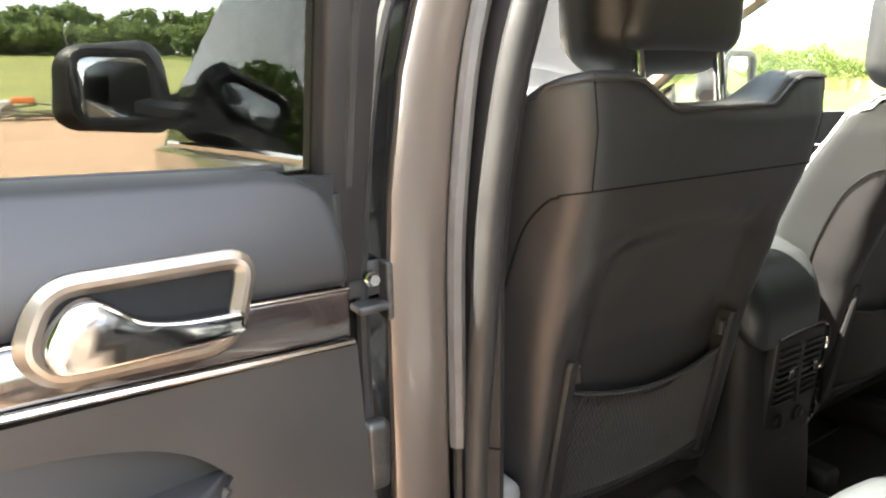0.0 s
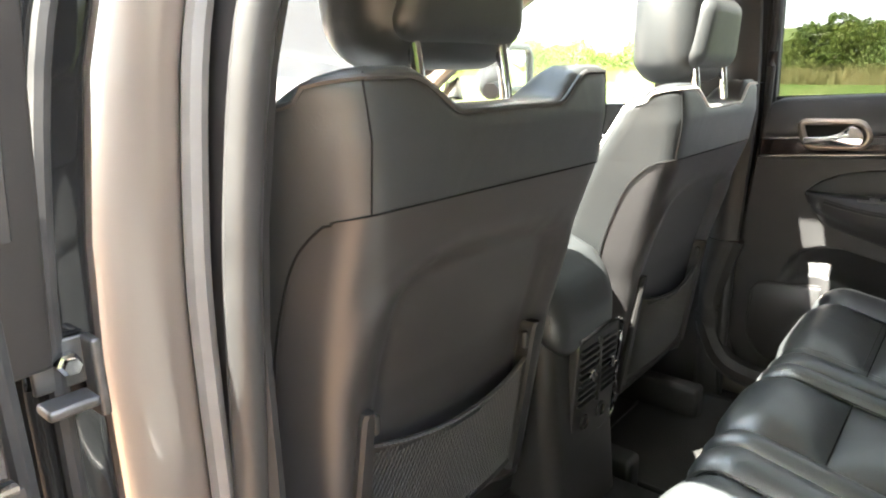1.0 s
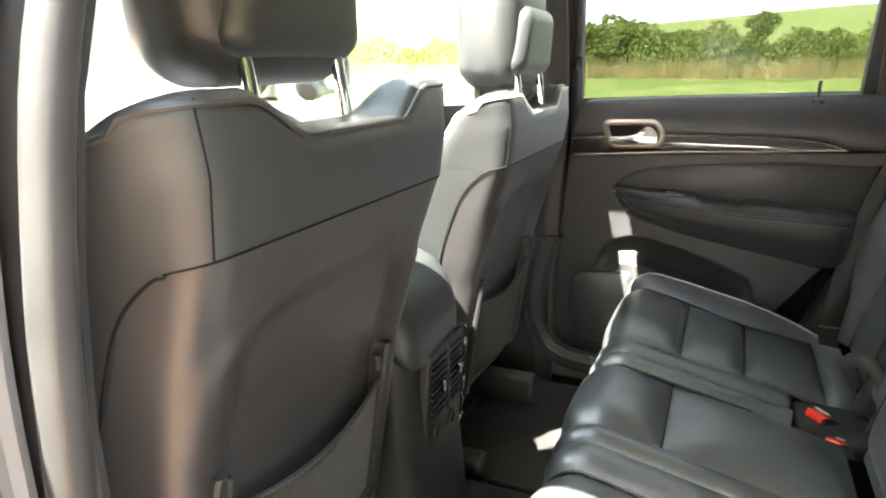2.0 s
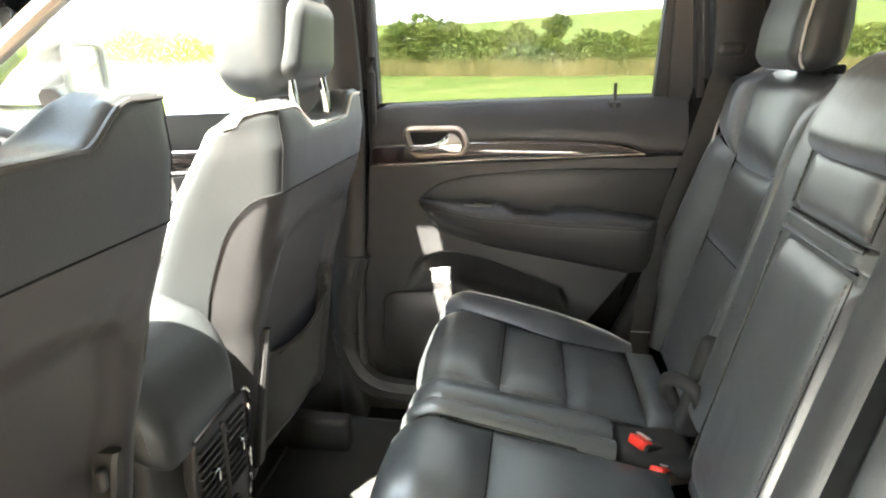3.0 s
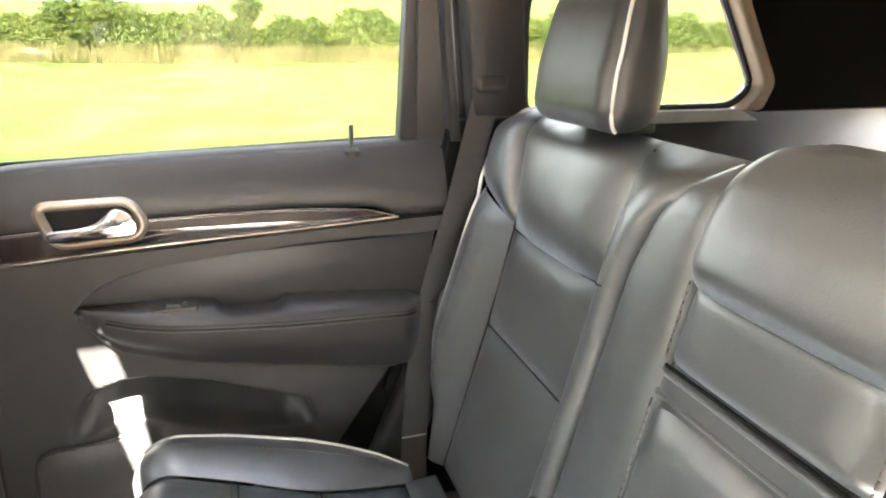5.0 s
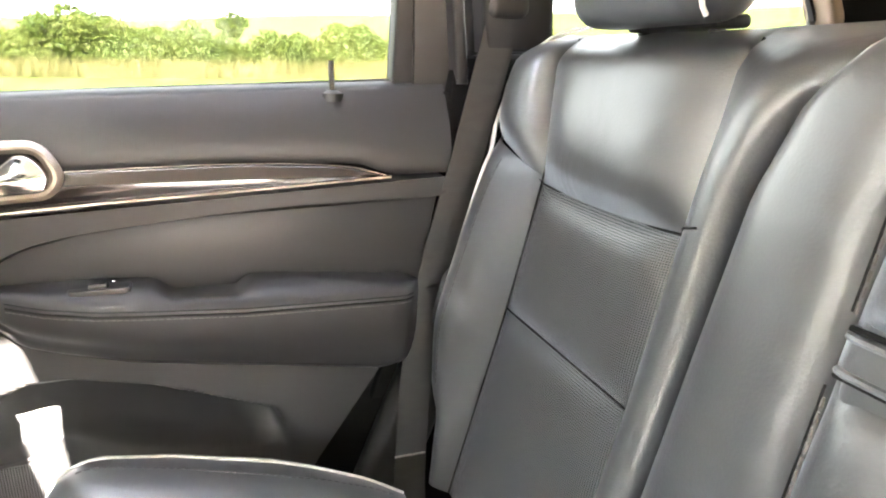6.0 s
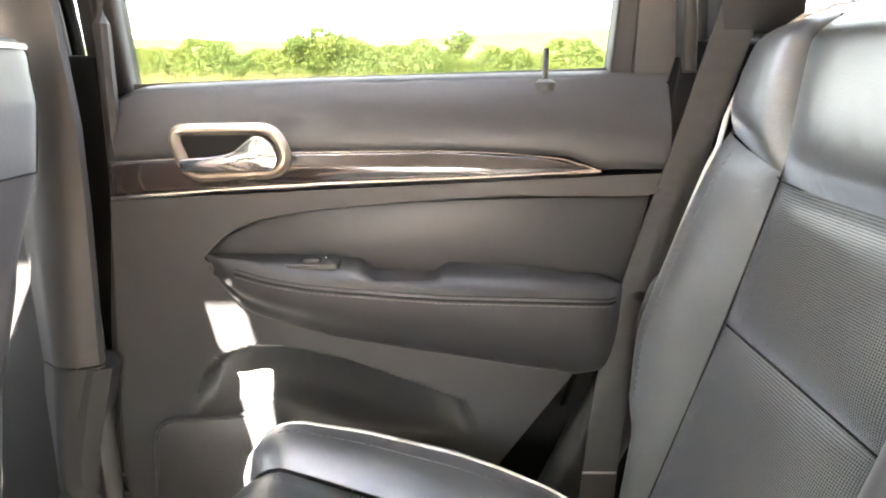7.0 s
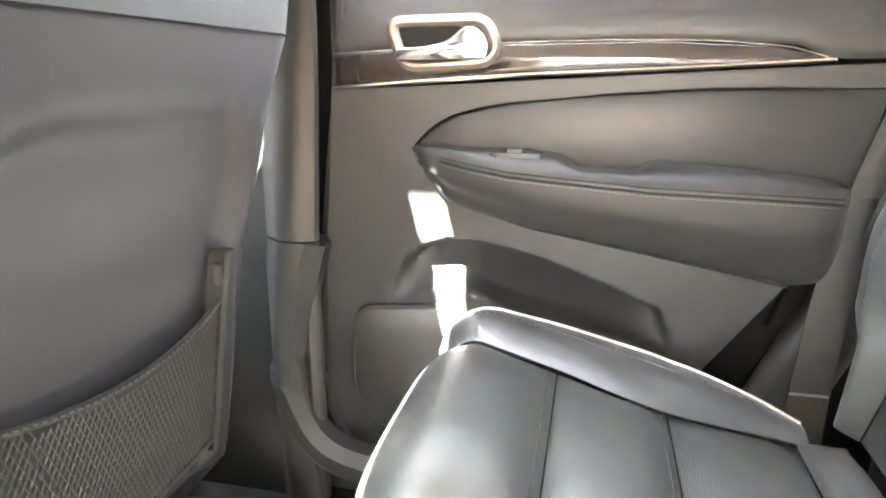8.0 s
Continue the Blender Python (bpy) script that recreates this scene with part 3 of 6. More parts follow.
part("lower_bracket", rbox((-0.780, 0.090, 0.93), (0.03, 0.02, 0.08), 0.009), HINGE, hinge)


def arch(s):
    """Seal round the rear door's opening and the trim behind it."""
    q = side_point(s)
    line = [(0.790, 0.045, 1.60), (0.800, 0.046, 1.35), (0.792, 0.044, 1.18), (0.790, 0.046, 1.10), (0.788, 0.068, 0.91), (0.785, 0.083, 0.68), (0.782, 0.062, 0.585), (0.780, 0.02, 0.55), (0.780, -0.10, 0.535), (0.780, -0.30, 0.535)]
    ob = single("trim_door_seal", sweep([q(*p) for p in smooth_line(line, 6)], circle(0.010, 8)), RUBBER, "black rubber seal round the rear door opening", "door seal", kind="structure")
    line2 = [(0.744, 0.078, 0.90), (0.742, 0.118, 0.73), (0.738, 0.106, 0.63), (0.734, 0.045, 0.565), (0.734, -0.10, 0.548), (0.734, -0.40, 0.548)]
    single("trim_sill_cover", sweep([q(*p) for p in smooth_line(line2, 8)], rect(0.062, 0.052, 0.016)), PLASTIC, "charcoal plastic sill cover curving up to the pillar", "sill trim", kind="structure")
    return ob


arch(1)
for s in (1, -1):
    q = side_point(s)
    xm = q(0.83, 0, 0)[0]
    single("trim_rocker", rbox((xm, 0.2, 0.45), (0.12, 2.3, 0.17), 0.03), PAINT, "taupe painted rocker panel under the doors", "rocker panel", kind="structure")

# floor, tunnel, mats
single("floor", rbox((CX, 0.25, 0.44), (1.50, 2.3, 0.08), 0.01, inner=2), CARPET, "black carpeted car floor", "floor", kind="structure")
single("floor_tunnel", rbox((0.03, 0.15, 0.50), (0.26, 1.9, 0.10), 0.045), CARPET, "low carpeted hump along the middle of the floor", "floor hump", kind="structure")


def floor_mat(x, label):
    t = thing("floor_mat", (x, 0.03, 0.48), label, "floor mat", "floor mats behind the front seats")
    part("mat_sheet", slab(rounded([(x - 0.24, -0.20), (x + 0.24, -0.20), (x + 0.24, 0.22), (x - 0.24, 0.22)], 0.04), 0.010, 0.004, lambda u, v, d: (u, v, 0.481 + d)), MAT, t)
    part("hem", sweep([(a, b, 0.490) for a, b in rounded([(x - 0.235, -0.195), (x + 0.235, -0.195), (x + 0.235, 0.215), (x - 0.235, 0.215)], 0.04)], circle(0.005, 6), closed=True), RUBBER, t)
    return t


floor_mat(0.46, "black ribbed floor mat in front of the rear seat")
floor_mat(-0.37, "black ribbed floor mat by the open door")


# right rear side, pillars and windows behind the door
def rear_side(s):
    q = side_point(s)
    t = thing("wall_rear_side", q(0.78, -1.1, 0.5), "dark rear side trim of the car with quarter window", "car side", kind="structure")
    pl = lambda x0: (lambda u, v, d: q(x0 - d, u, v))
    part("lower_side", slab([(-0.70, 0.45), (-0.70, 1.30), (-1.75, 1.32), (-1.75, 0.45)], 0.06, 0.01, pl(0.86)), PLASTIC, t)
    lean = lambda x0: (lambda u, v, d: q(x0 - d - 0.24 * max(0, v - 1.30), u, v))
    part("c_pillar_trim", slab([(-0.690, 1.303), (-0.665, 1.45), (-0.640, 1.60), (-0.735, 1.60), (-0.752, 1.495), (-0.788, 1.303)], 0.04, 0.012, lean(0.79)), DARK, t, "black pillar trim")
    # near-black sheet paints the shade of the gap behind the door
    part("c_pillar_lower", slab([(-0.668, 1.298), (-0.640, 1.10), (-0.54, 0.80), (-0.80, 0.80), (-0.788, 1.298)], 0.04, 0.008, pl(0.84)), SHADEBLACK, t)
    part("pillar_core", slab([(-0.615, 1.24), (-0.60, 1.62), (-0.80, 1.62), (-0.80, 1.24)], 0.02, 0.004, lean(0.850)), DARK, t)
    # near-black backing, for the shade lower down in that gap
    part("wheel_arch", slab([(-0.30, 0.45), (-0.645, 1.10), (-0.655, 1.25), (-0.70, 1.25), (-0.70, 0.45)], 0.03, 0.004, pl(0.845)), SHADEBLACK, t)
    part("pillar_edge", slab([(-0.668, 1.26), (-0.642, 1.45), (-0.622, 1.60), (-0.636, 1.60), (-0.658, 1.45), (-0.686, 1.26)], 0.03, 0.008, lean(0.825)), DARK, t)
    part("d_pillar_trim", slab(rounded([(-1.118, 1.60), (-1.130, 1.50), (-1.252, 1.345), (-1.215, 1.303), (-1.262, 1.303), (-1.275, 1.355), (-1.158, 1.50), (-1.142, 1.60)], [0.01, 0.02, 0.03, 0.01, 0.01, 0.02, 0.02, 0.01]), 0.05, 0.012, lean(0.79)), TAN, t, "tan rear pillar trim")
    # the cargo area's shade is put into this near-black colour
    part("rear_corner", slab([(-1.142, 1.62), (-1.158, 1.50), (-1.275, 1.355), (-1.262, 1.30), (-1.78, 1.30), (-1.78, 1.62)], 0.044, 0.01, lean(0.79)), SHADEBLACK, t, "rear corner with the cargo area's shade in its near-black colour")
    part("top_rail", slab([(-0.60, 1.555), (-0.60, 1.66), (-1.75, 1.66), (-1.75, 1.555)], 0.05, 0.01, lean(0.80)), TAN, t)
    part("window_ledge", slab([(-0.788, 1.285), (-0.788, 1.307), (-1.215, 1.307), (-1.26, 1.285)], 0.055, 0.006, pl(0.80)), PALEPLASTIC, t, "pale ledge under the quarter window")
    rim = rounded([(-0.752, 1.56), (-0.790, 1.308), (-1.212, 1.310), (-1.250, 1.348), (-1.125, 1.51), (-1.10, 1.56)], [0.01, 0.02, 0.03, 0.03, 0.02, 0.01])
    part("window_rim", sweep([lean(0.775)(u, v, 0) for u, v in rim], circle(0.007, 6), closed=True), RUBBER, t)
    pane = part("quarter_glass", slab(rim, 0.004, 0.001, lean(0.79)), TINTED, t, "dark tinted quarter window")
    pane.visible_shadow = False
    part("outer_skin", slab([(-0.70, 0.4), (-0.70, 1.28), (-2.0, 1.28), (-2.0, 0.4)], 0.03, 0.01, lambda u, v, d: q(0.90 + d, u, v)), PAINT, t)
    return t


TINTED = glass_material("privacy glass", (0.274, 0.279, 0.265), 1.3)
rear_side(1)
rear_side(-1)
gate = thing("wall_tailgate", (CX, -1.80, 0.45), "dark inside of the tailgate below its wide glass", "tailgate", kind="structure")
part("gate_panel", rbox((CX, -1.80, 0.74), (1.55, 0.08, 0.58), 0.03), DARK, gate)
gp = lambda u, v, d: (u, -1.79 + 0.25 * (v - 1.0) + d, v)
part("gate_frame", sweep([gp(u, v, 0) for u, v in rounded([(CX - 0.70, 1.02), (CX + 0.70, 1.02), (CX + 0.60, 1.62), (CX - 0.60, 1.62)], 0.06)], rect(0.07, 0.05, 0.012), closed=True, up=(0, 1, 0)), DARK, gate)
pane = part("gate_glass", slab([(CX - 0.69, 1.02), (CX + 0.69, 1.02), (CX + 0.59, 1.62), (CX - 0.59, 1.62)], 0.004, 0.001, gp), TINTED, gate, "wide tinted rear window")
pane.visible_shadow = False
single("floor_cargo", rbox((CX, -1.30, 0.78), (1.45, 0.95, 0.06), 0.01), CARPET, "dark cargo floor behind the seats", "cargo floor", kind="structure")

# roof with an open shade over the glass panel
HOLE = (-0.40, 0.375, 0.028, 0.42)          # x from, to; y from, to
roof = thing("ceiling", (CX, -0.5, 1.63), "beige headliner round a long glass roof panel", "headliner", kind="structure")


def curved(u, v, d):
    return (u, v, 1.645 + d - 0.10 * ((u - CX) / 0.62) ** 4)


def roof_piece(x0, x1, y0, y1):
    P = np.array([[curved(a, b, 0) for b in np.linspace(y0, y1, 4)] for a in np.linspace(x0, x1, 10)])
    top = P + np.array([0, 0, 0.05])
    return join(grid(P), grid(top), grid(np.stack([P[:, 0], top[:, 0]])), grid(np.stack([P[:, -1], top[:, -1]])), grid(np.stack([P[0], top[0]])), grid(np.stack([P[-1], top[-1]])))


X0, X1 = CX - 0.665, CX + 0.665
part("headliner", join(roof_piece(X0, HOLE[0], -1.82, 0.66), roof_piece(HOLE[1], X1, -1.82, 0.66), roof_piece(HOLE[0], HOLE[1], -1.82, HOLE[2]), roof_piece(HOLE[0], HOLE[1], HOLE[3], 0.66)), HEADLINER, roof)
pane = part("roof_glass", slab([(HOLE[0] - 0.03, HOLE[2] - 0.03), (HOLE[1] + 0.03, HOLE[2] - 0.03), (HOLE[1] + 0.03, HOLE[3] + 0.03), (HOLE[0] - 0.03, HOLE[3] + 0.03)], 0.006, 0.002, lambda u, v, d: (u, v, 1.702 + d)), GLASS, roof, "clear glass roof panel")
pane.visible_shadow = False


# ---- doors ----
def door_x(z):
    """Where the door's inner board stands at a height."""
    return lerp(z, [0.50, 1.10], [0.800, 0.795]) + 0.040 * max(0.0, (z - 1.145) / 0.110) ** 1.6


def rear_door(s, name, label):
    q = side_point(s)
    face = lambda u, v, d: q(door_x(v) - d, u, v)
    t = thing(name, q(0.887, 0.108, 0.5), label, "car door", "rear doors", "structure")
    up = [(0.050, 1.231), (-0.20, 1.244), (-0.655, 1.257), (-0.648, 1.143), (-0.570, 1.143), (-0.530, 1.159), (-0.385, 1.167), (-0.18, 1.164), (-0.03, 1.156), (0.047, 1.152)]
    rows = []
    for a in np.linspace(0, 1, 30):
        row = []
        for y in np.concatenate([[0.0535], np.linspace(0.052, 0.036, 5), np.linspace(0.02, -0.63, 40), np.linspace(-0.642, -0.657, 5), [-0.6585]]):
            lo = lerp(y, [-0.66, -0.570, -0.530, -0.385, -0.18, -0.03, 0.055], [1.142, 1.142, 1.158, 1.166, 1.163, 1.155, 1.151])
            hi = lerp(y, [-0.66, -0.20, 0.0, 0.026, 0.040, 0.048, 0.055], [1.259, 1.246, 1.237, 1.233, 1.224, 1.212, 1.190])
            k = math.pi * min(1.0, a * 1.12) if a < 0.5 else math.pi / 2
            z = lo + (hi - lo) * min(1.0, a / 0.86)
            over = max(0.0, a - 0.86) / 0.14
            end = max(0.0, (y - 0.043) / 0.009)
            d = 0.013 - 0.004 * math.exp(-a * 22) + 0.005 * math.sin(math.pi * min(1, a / 0.86)) - 0.036 * over ** 1.5 - 0.007 * end ** 2
            d = -0.055 if y > 0.053 or y < -0.658 else d
            row.append(face(y, z + 0.007 * math.sin(over * math.pi * 0.6), d))
        rows.append(row)
    part("upper_panel", grid(np.array(rows)), VINYL, t, "soft charcoal padded upper panel")
    wood = [(0.046, 1.150), (-0.03, 1.154), (-0.18, 1.162), (-0.382, 1.164), (-0.50, 1.157), (-0.54, 1.149), (-0.566, 1.141), (-0.382, 1.133), (-0.18, 1.124), (0.046, 1.109)]
    part("wood_trim", slab(wood, 0.020, 0.006, face), WOOD, t, "dark polished wood inlay")
    # thin metal strip added for the highlight along the wood's upper bevel
    part("wood_glint", tube(smooth_line([face(u, v + 0.0005, 0.0185) for u, v in ((0.046, 1.150), (-0.03, 1.154), (-0.18, 1.162), (-0.382, 1.164), (-0.50, 1.157), (-0.54, 1.149), (-0.566, 1.141))], 6), 0.0010, 6), STRIP, t, "bright strip drawn as the highlight on the inlay's bevel")
    strip = smooth_line([face(u, v, 0.021) for u, v in ((0.046, 1.106), (-0.18, 1.122), (-0.382, 1.131), (-0.568, 1.1405))], 8)
    part("chrome_strip", sweep(strip, circle(0.0042, 8, 0.7)), STRIP, t, "thin champagne metal strip")
    rec = [(-0.066, 1.030), (-0.092, 1.055), (-0.127, 1.072), (-0.182, 1.085), (-0.276, 1.095), (-0.419, 1.1055), (-0.636, 1.109), (-0.612, 0.985), (-0.10, 0.985)]
    part("inlay_panel", slab(inset(rec, -0.0013), 0.008, 0.004, face), VINYL, t, "recessed soft charcoal inlay")
    # armrest
    ys = np.concatenate([np.linspace(-0.056, -0.20, 12), np.linspace(-0.207, -0.56, 60), np.linspace(-0.575, -0.612, 6)])
    rings = []
    for y in ys:
        zt = lerp(y, [-0.612, -0.584, -0.40, -0.378, -0.360, -0.284, -0.262, -0.212, -0.056], [0.990, 1.001, 1.020, 1.021, 1.007, 1.008, 1.025, 1.029, 1.031])
        ze = lerp(y, [-0.612, -0.57, -0.37, -0.20, -0.10, -0.056], [0.974, 0.980, 0.985, 0.998, 1.014, 1.022])
        zb = lerp(y, [-0.612, -0.545, -0.232, -0.114, -0.056], [0.880, 0.872, 0.925, 0.957, 1.016])
        k = 1 - max(0, (-y - 0.565) / 0.05) ** 2
        p = lerp(y, [-0.25, -0.15, -0.09, -0.056], [0.068, 0.062, 0.040, 0.006]) * max(0.25, k)
        x = door_x(1.0)
        top = min(zt, ze + 0.030)
        sec = [(0.0, zt), (p * 0.55, min(zt, top) - 0.001), (p * 0.84, min(zt, ze + 0.019)), (p * 0.97, ze + 0.009), (p, ze), (p * 0.99, ze - 0.014), (p * 0.93, ze - 0.45 * (ze - zb)), (p * 0.72, zb + 0.018), (p * 0.45 + 0.006, zb), (0.0, zb - 0.004)]
        rings.append([q(x - d, y, z) for d, z in smooth_line(sec, 3)])
    arm = part("armrest", loft(rings), VINYL, t, "padded charcoal armrest", 50)
    edge = [(r[12][0], r[12][1], r[12][2] + 0.001) for r in rings[4:-3]]
    part("stitching", stitches(edge, 0.006, 0.0015, 0.0006, (0, 0, -0.004)), THREAD, arm)
    part("second_groove", tube([(x, y, z + 0.006) for x, y, z in edge], 0.0009, 5), SEAM, arm)
    part("stitch_groove", tube(edge, 0.0016, 5), SEAM, arm)
    sw = part("window_switch_plate", slab(rounded([(-0.172, 0.745), (-0.240, 0.745), (-0.240, 0.772), (-0.172, 0.772)], 0.006), 0.006, 0.002, lambda u, v, d: q(v, u, 1.0215 + d)), DARK, t)
    part("window_switch", rbox(q(0.757, -0.205, 1.0290), (0.014, 0.022, 0.008), 0.003), PLASTIC, sw)
    part("switch_mark", rbox(q(0.757, -0.222, 1.0332), (0.004, 0.005, 0.002), 0.0008), CHROME, sw)
    # lower board with the pocket's ridge, hollow and bulge
    zs = np.linspace(0.55, 1.026, 140)
    P = np.empty((len(zs), 110, 3))
    for i, z in enumerate(zs):
        yf = lerp(z, [0.55, 0.58, 0.65, 0.91, 1.03], [0.012, 0.058, 0.082, 0.066, 0.055])
        yr = lerp(z, [0.55, 0.73, 0.868, 0.925, 0.957, 1.026], [-0.36, -0.455, -0.552, -0.240, -0.120, -0.062])
        for j, a in enumerate(np.linspace(0, 1, 110)):
            y = yf + (yr - yf) * a
            zr = lerp(y, [-0.43, -0.411, -0.399, -0.246, -0.156, -0.110, -0.071, -0.046, -0.020], [0.76, 0.800, 0.824, 0.884, 0.905, 0.905, 0.893, 0.866, 0.80])
            k = zr - z
            ins = min(1, max(0, (y + 0.425) / 0.03)) * min(1, max(0, (-0.022 - y) / 0.04))
            deep = lerp(y, [-0.418, -0.398, -0.34, -0.24, -0.10, -0.04], [0.0, 0.030, 0.066, 0.064, 0.044, 0.012])
            low = lerp(y, [-0.41, -0.25, -0.05], [0.055, 0.085, 0.070])
            dip = min(1.0, k / 0.016) if k > 0 else 0.0
            hollow = -0.074 * dip * dip * (3 - 2 * dip) * (1 - (k / low) ** 1.6) if 0 < k < low else 0
            bulge = 0.040 * min(1, max(0, (k - low * 0.80) / 0.05)) * min(1, max(0, (y + 0.40) / 0.14)) * min(1, max(0, (-0.10 - y) / 0.10))
            d = 0.020 + ins * hollow * (deep / 0.06) + bulge
            P[i, j] = face(y, z, d)
    ends = [(-0.064, 1.030), (-0.090, 1.056), (-0.125, 1.074), (-0.18, 1.087), (-0.275, 1.097), (-0.418, 1.108), (-0.540, 1.110), (-0.638, 1.112), (-0.645, 1.138)]
    ends = smooth_line([(-0.062, 1.026)] + ends, 5)[1:]
    more = np.array([[face(0.055 - 0.005 * k + (e[0] - 0.055 + 0.005 * k) * a, (1.026 + 0.077 * k) * (1 - a) + e[1] * a, 0.020) for a in np.linspace(0, 1, 110)] for k, e in zip(np.linspace(0, 1, len(ends) + 1)[1:], ends)])
    P = np.concatenate([P, more])
    side = [np.stack([e, e + np.array(q(0.055, 0, 0)) - np.array(q(0, 0, 0))]) for e in (P[0], P[-1], P[:, 0], P[:, -1])]
    part("lower_panel", join(grid(P), *[grid(e) for e in side]), PLASTIC, t, "charcoal moulded lower panel with a pocket")
    lip = [face(lerp(z, [0.868, 0.925, 0.957, 1.026], [-0.552, -0.240, -0.120, -0.062]), z, 0.019) for z in np.linspace(0.868, 1.020, 40)]
    part("panel_lip", tube(smooth_line(lip[::3], 3), 0.0052, 8), PLASTIC, t, "rounded ledge under the armrest")
    grille = rounded([(0.024, 0.792), (-0.150, 0.806), (-0.21, 0.60), (-0.003, 0.596), (0.034, 0.66)], [0.03, 0.02, 0.04, 0.03, 0.03])
    sp = part("speaker_grille", slab(grille, 0.028, 0.005, face), GRILLE, t, "black perforated speaker grille")
    part("grille_rim", sweep([face(u, v, 0.024) for u, v in inset(grille, -0.003)], circle(0.004, 6), closed=True, up=(1, 0, 0.01)), PLASTIC, sp)
    # door handle
    ring = rounded([(-0.029, 1.193), (-0.162, 1.195), (-0.180, 1.158), (-0.166, 1.137), (-0.053, 1.131)], [0.022, 0.034, 0.024, 0.024, 0.022], 7)
    # no real hollow: the recess's shade is painted as a black plate
    part("handle_cup", slab(inset(ring, 0.004), 0.0215, 0.002, face), SEAM, t, "flat plate with the handle recess's shade in its black colour")
    part("handle_bezel", sweep([face(u, v, 0.022) for u, v in inset(ring, 0.005)], rect(0.0145, 0.015, 0.0055), closed=True, up=q(1, 0, 0)), SATIN, t, "satin champagne handle surround")
    lever = [(-0.050, 1.1405), (-0.047, 1.149), (-0.049, 1.157), (-0.085, 1.160), (-0.110, 1.1655), (-0.124, 1.1755), (-0.136, 1.1835), (-0.149, 1.1825), (-0.160, 1.174), (-0.1675, 1.161), (-0.166, 1.149), (-0.156, 1.1415), (-0.105, 1.1395)]
    part("door_handle", slab(smooth_line(lever, 4, closed=True), 0.034, 0.006, face, 5), CHROME, t, "polished chrome pull handle", 50)
    # window
    lean = lambda x0: (lambda u, v, d: q(x0 - d - 0.20 * (v - 1.24), u, v))
    pane = part("window_glass", slab([(0.085, 1.20), (0.07, 1.60), (-0.61, 1.60), (-0.60, 1.20)], 0.004, 0.001, lean(0.868)), TINTED, t, "dark tinted window glass")
    pane.visible_shadow = s < 0
    part("sill_felt", sweep([lean(0.858)(u, v, 0) for u, v in ((0.06 if s > 0 else 0.035, 1.240), (-0.20, 1.250), (-0.62, 1.264))], rect(0.008, 0.008, 0.002)), DARK, t)
    sh, low = (0.0, 1.20) if s > 0 else (0.028, 1.12)
    part("front_post", slab([(0.092 + sh, low), (0.040 + sh, low), (0.034 + sh, 1.62), (0.086 + sh, 1.62)], 0.034, 0.010, lean(0.880)), PLASTIC, t, "charcoal window post with rubber run")
    part("post_ridge", sweep([lean(0.848)(u, v, 0) for u, v in ((0.066 + sh, 1.22), (0.060 + sh, 1.61))], circle(0.006, 6)), RUBBER, t)
    part("rear_post", slab([(-0.586, 1.245), (-0.592, 1.62), (-0.628, 1.62), (-0.672, 1.245)], 0.036, 0.008, lean(0.872)), PLASTIC, t, "wide charcoal window post")
    part("top_rail", slab([(0.09, 1.575), (0.09, 1.63), (-0.63, 1.63), (-0.63, 1.575)], 0.036, 0.008, lean(0.880)), PLASTIC, t)
    pin = part("lock_pin", tube([q(0.822, -0.501, 1.236), q(0.822, -0.501, 1.290)], 0.0038, 8), HINGE, t, "dull grey lock pin")
    part("pin_collar", loft([[q(0.822 + a, -0.501 + b, z) for a, b in circle(r, 12)] for z, r in ((1.238, 0.016), (1.248, 0.015), (1.252, 0.008))]), PLASTIC, pin)
    # outer body
    part("outer_skin", slab([(0.088, 0.50), (0.088, 1.235), (-0.68, 1.258), (-0.68, 0.75), (-0.50, 0.50)], 0.05, 0.02, lambda u, v, d: q(0.868 + d + 0.02 * math.sin((v - 0.5) * 4), u, v)), PAINT, t, "taupe painted outer door skin")
    fe = 0.094 if s > 0 else 0.076
    # near-black cores hold the shade of the door gap in their colour
    part("door_core", slab([(fe, 0.52), (fe, 1.140), (-0.655, 1.140), (-0.60, 0.9), (-0.40, 0.54)], 0.012, 0.004, lambda u, v, d: q(0.874 - d, u, v)), SHADEBLACK, t)
    part("upper_core", slab([(fe, 1.130), (fe, 1.232), (-0.655, 1.250), (-0.655, 1.130)], 0.036, 0.004, lambda u, v, d: q(0.878 - d, u, v)), SHADEBLACK if s > 0 else PLASTIC, t)
    ec = 0.70 if s > 0 else 0.63
    part("edge_cover", rbox(q(0.866, 0.068, 0.55 + ec / 2), (0.032, 0.034, ec), 0.004), PLASTIC, t)
    if s > 0:
        # near-black plug added to close and darken the gap at the pillar
        part("gap_filler", rbox(q(0.842, 0.085, 0.90), (0.066, 0.050, 0.76), 0.006), SHADEBLACK, t)
    edge = [q(0.848, 0.076, 1.245 if s > 0 else 1.215), q(0.846, 0.078, 1.0), q(0.846, 0.082, 0.7), q(0.846, 0.06, 0.56)]
    part("edge_seal", sweep(smooth_line(edge, 5), circle(0.007, 8), up=(0, 1, 0.01)), RUBBER, t)
    return t


GRILLE = perforated("speaker mesh", (0.020, 0.0195, 0.019), (0.002, 0.002, 0.002), 0.55, 0.0062, "YZ")
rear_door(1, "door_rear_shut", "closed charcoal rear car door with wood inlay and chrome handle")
left = rear_door(-1, "door_rear_open", "open rear car door, charcoal panel with wood inlay and chrome handle")
left.matrix_world = Matrix.Translation(left.location) @ Matrix.Rotation(radians(-83.0), 4, "Z")


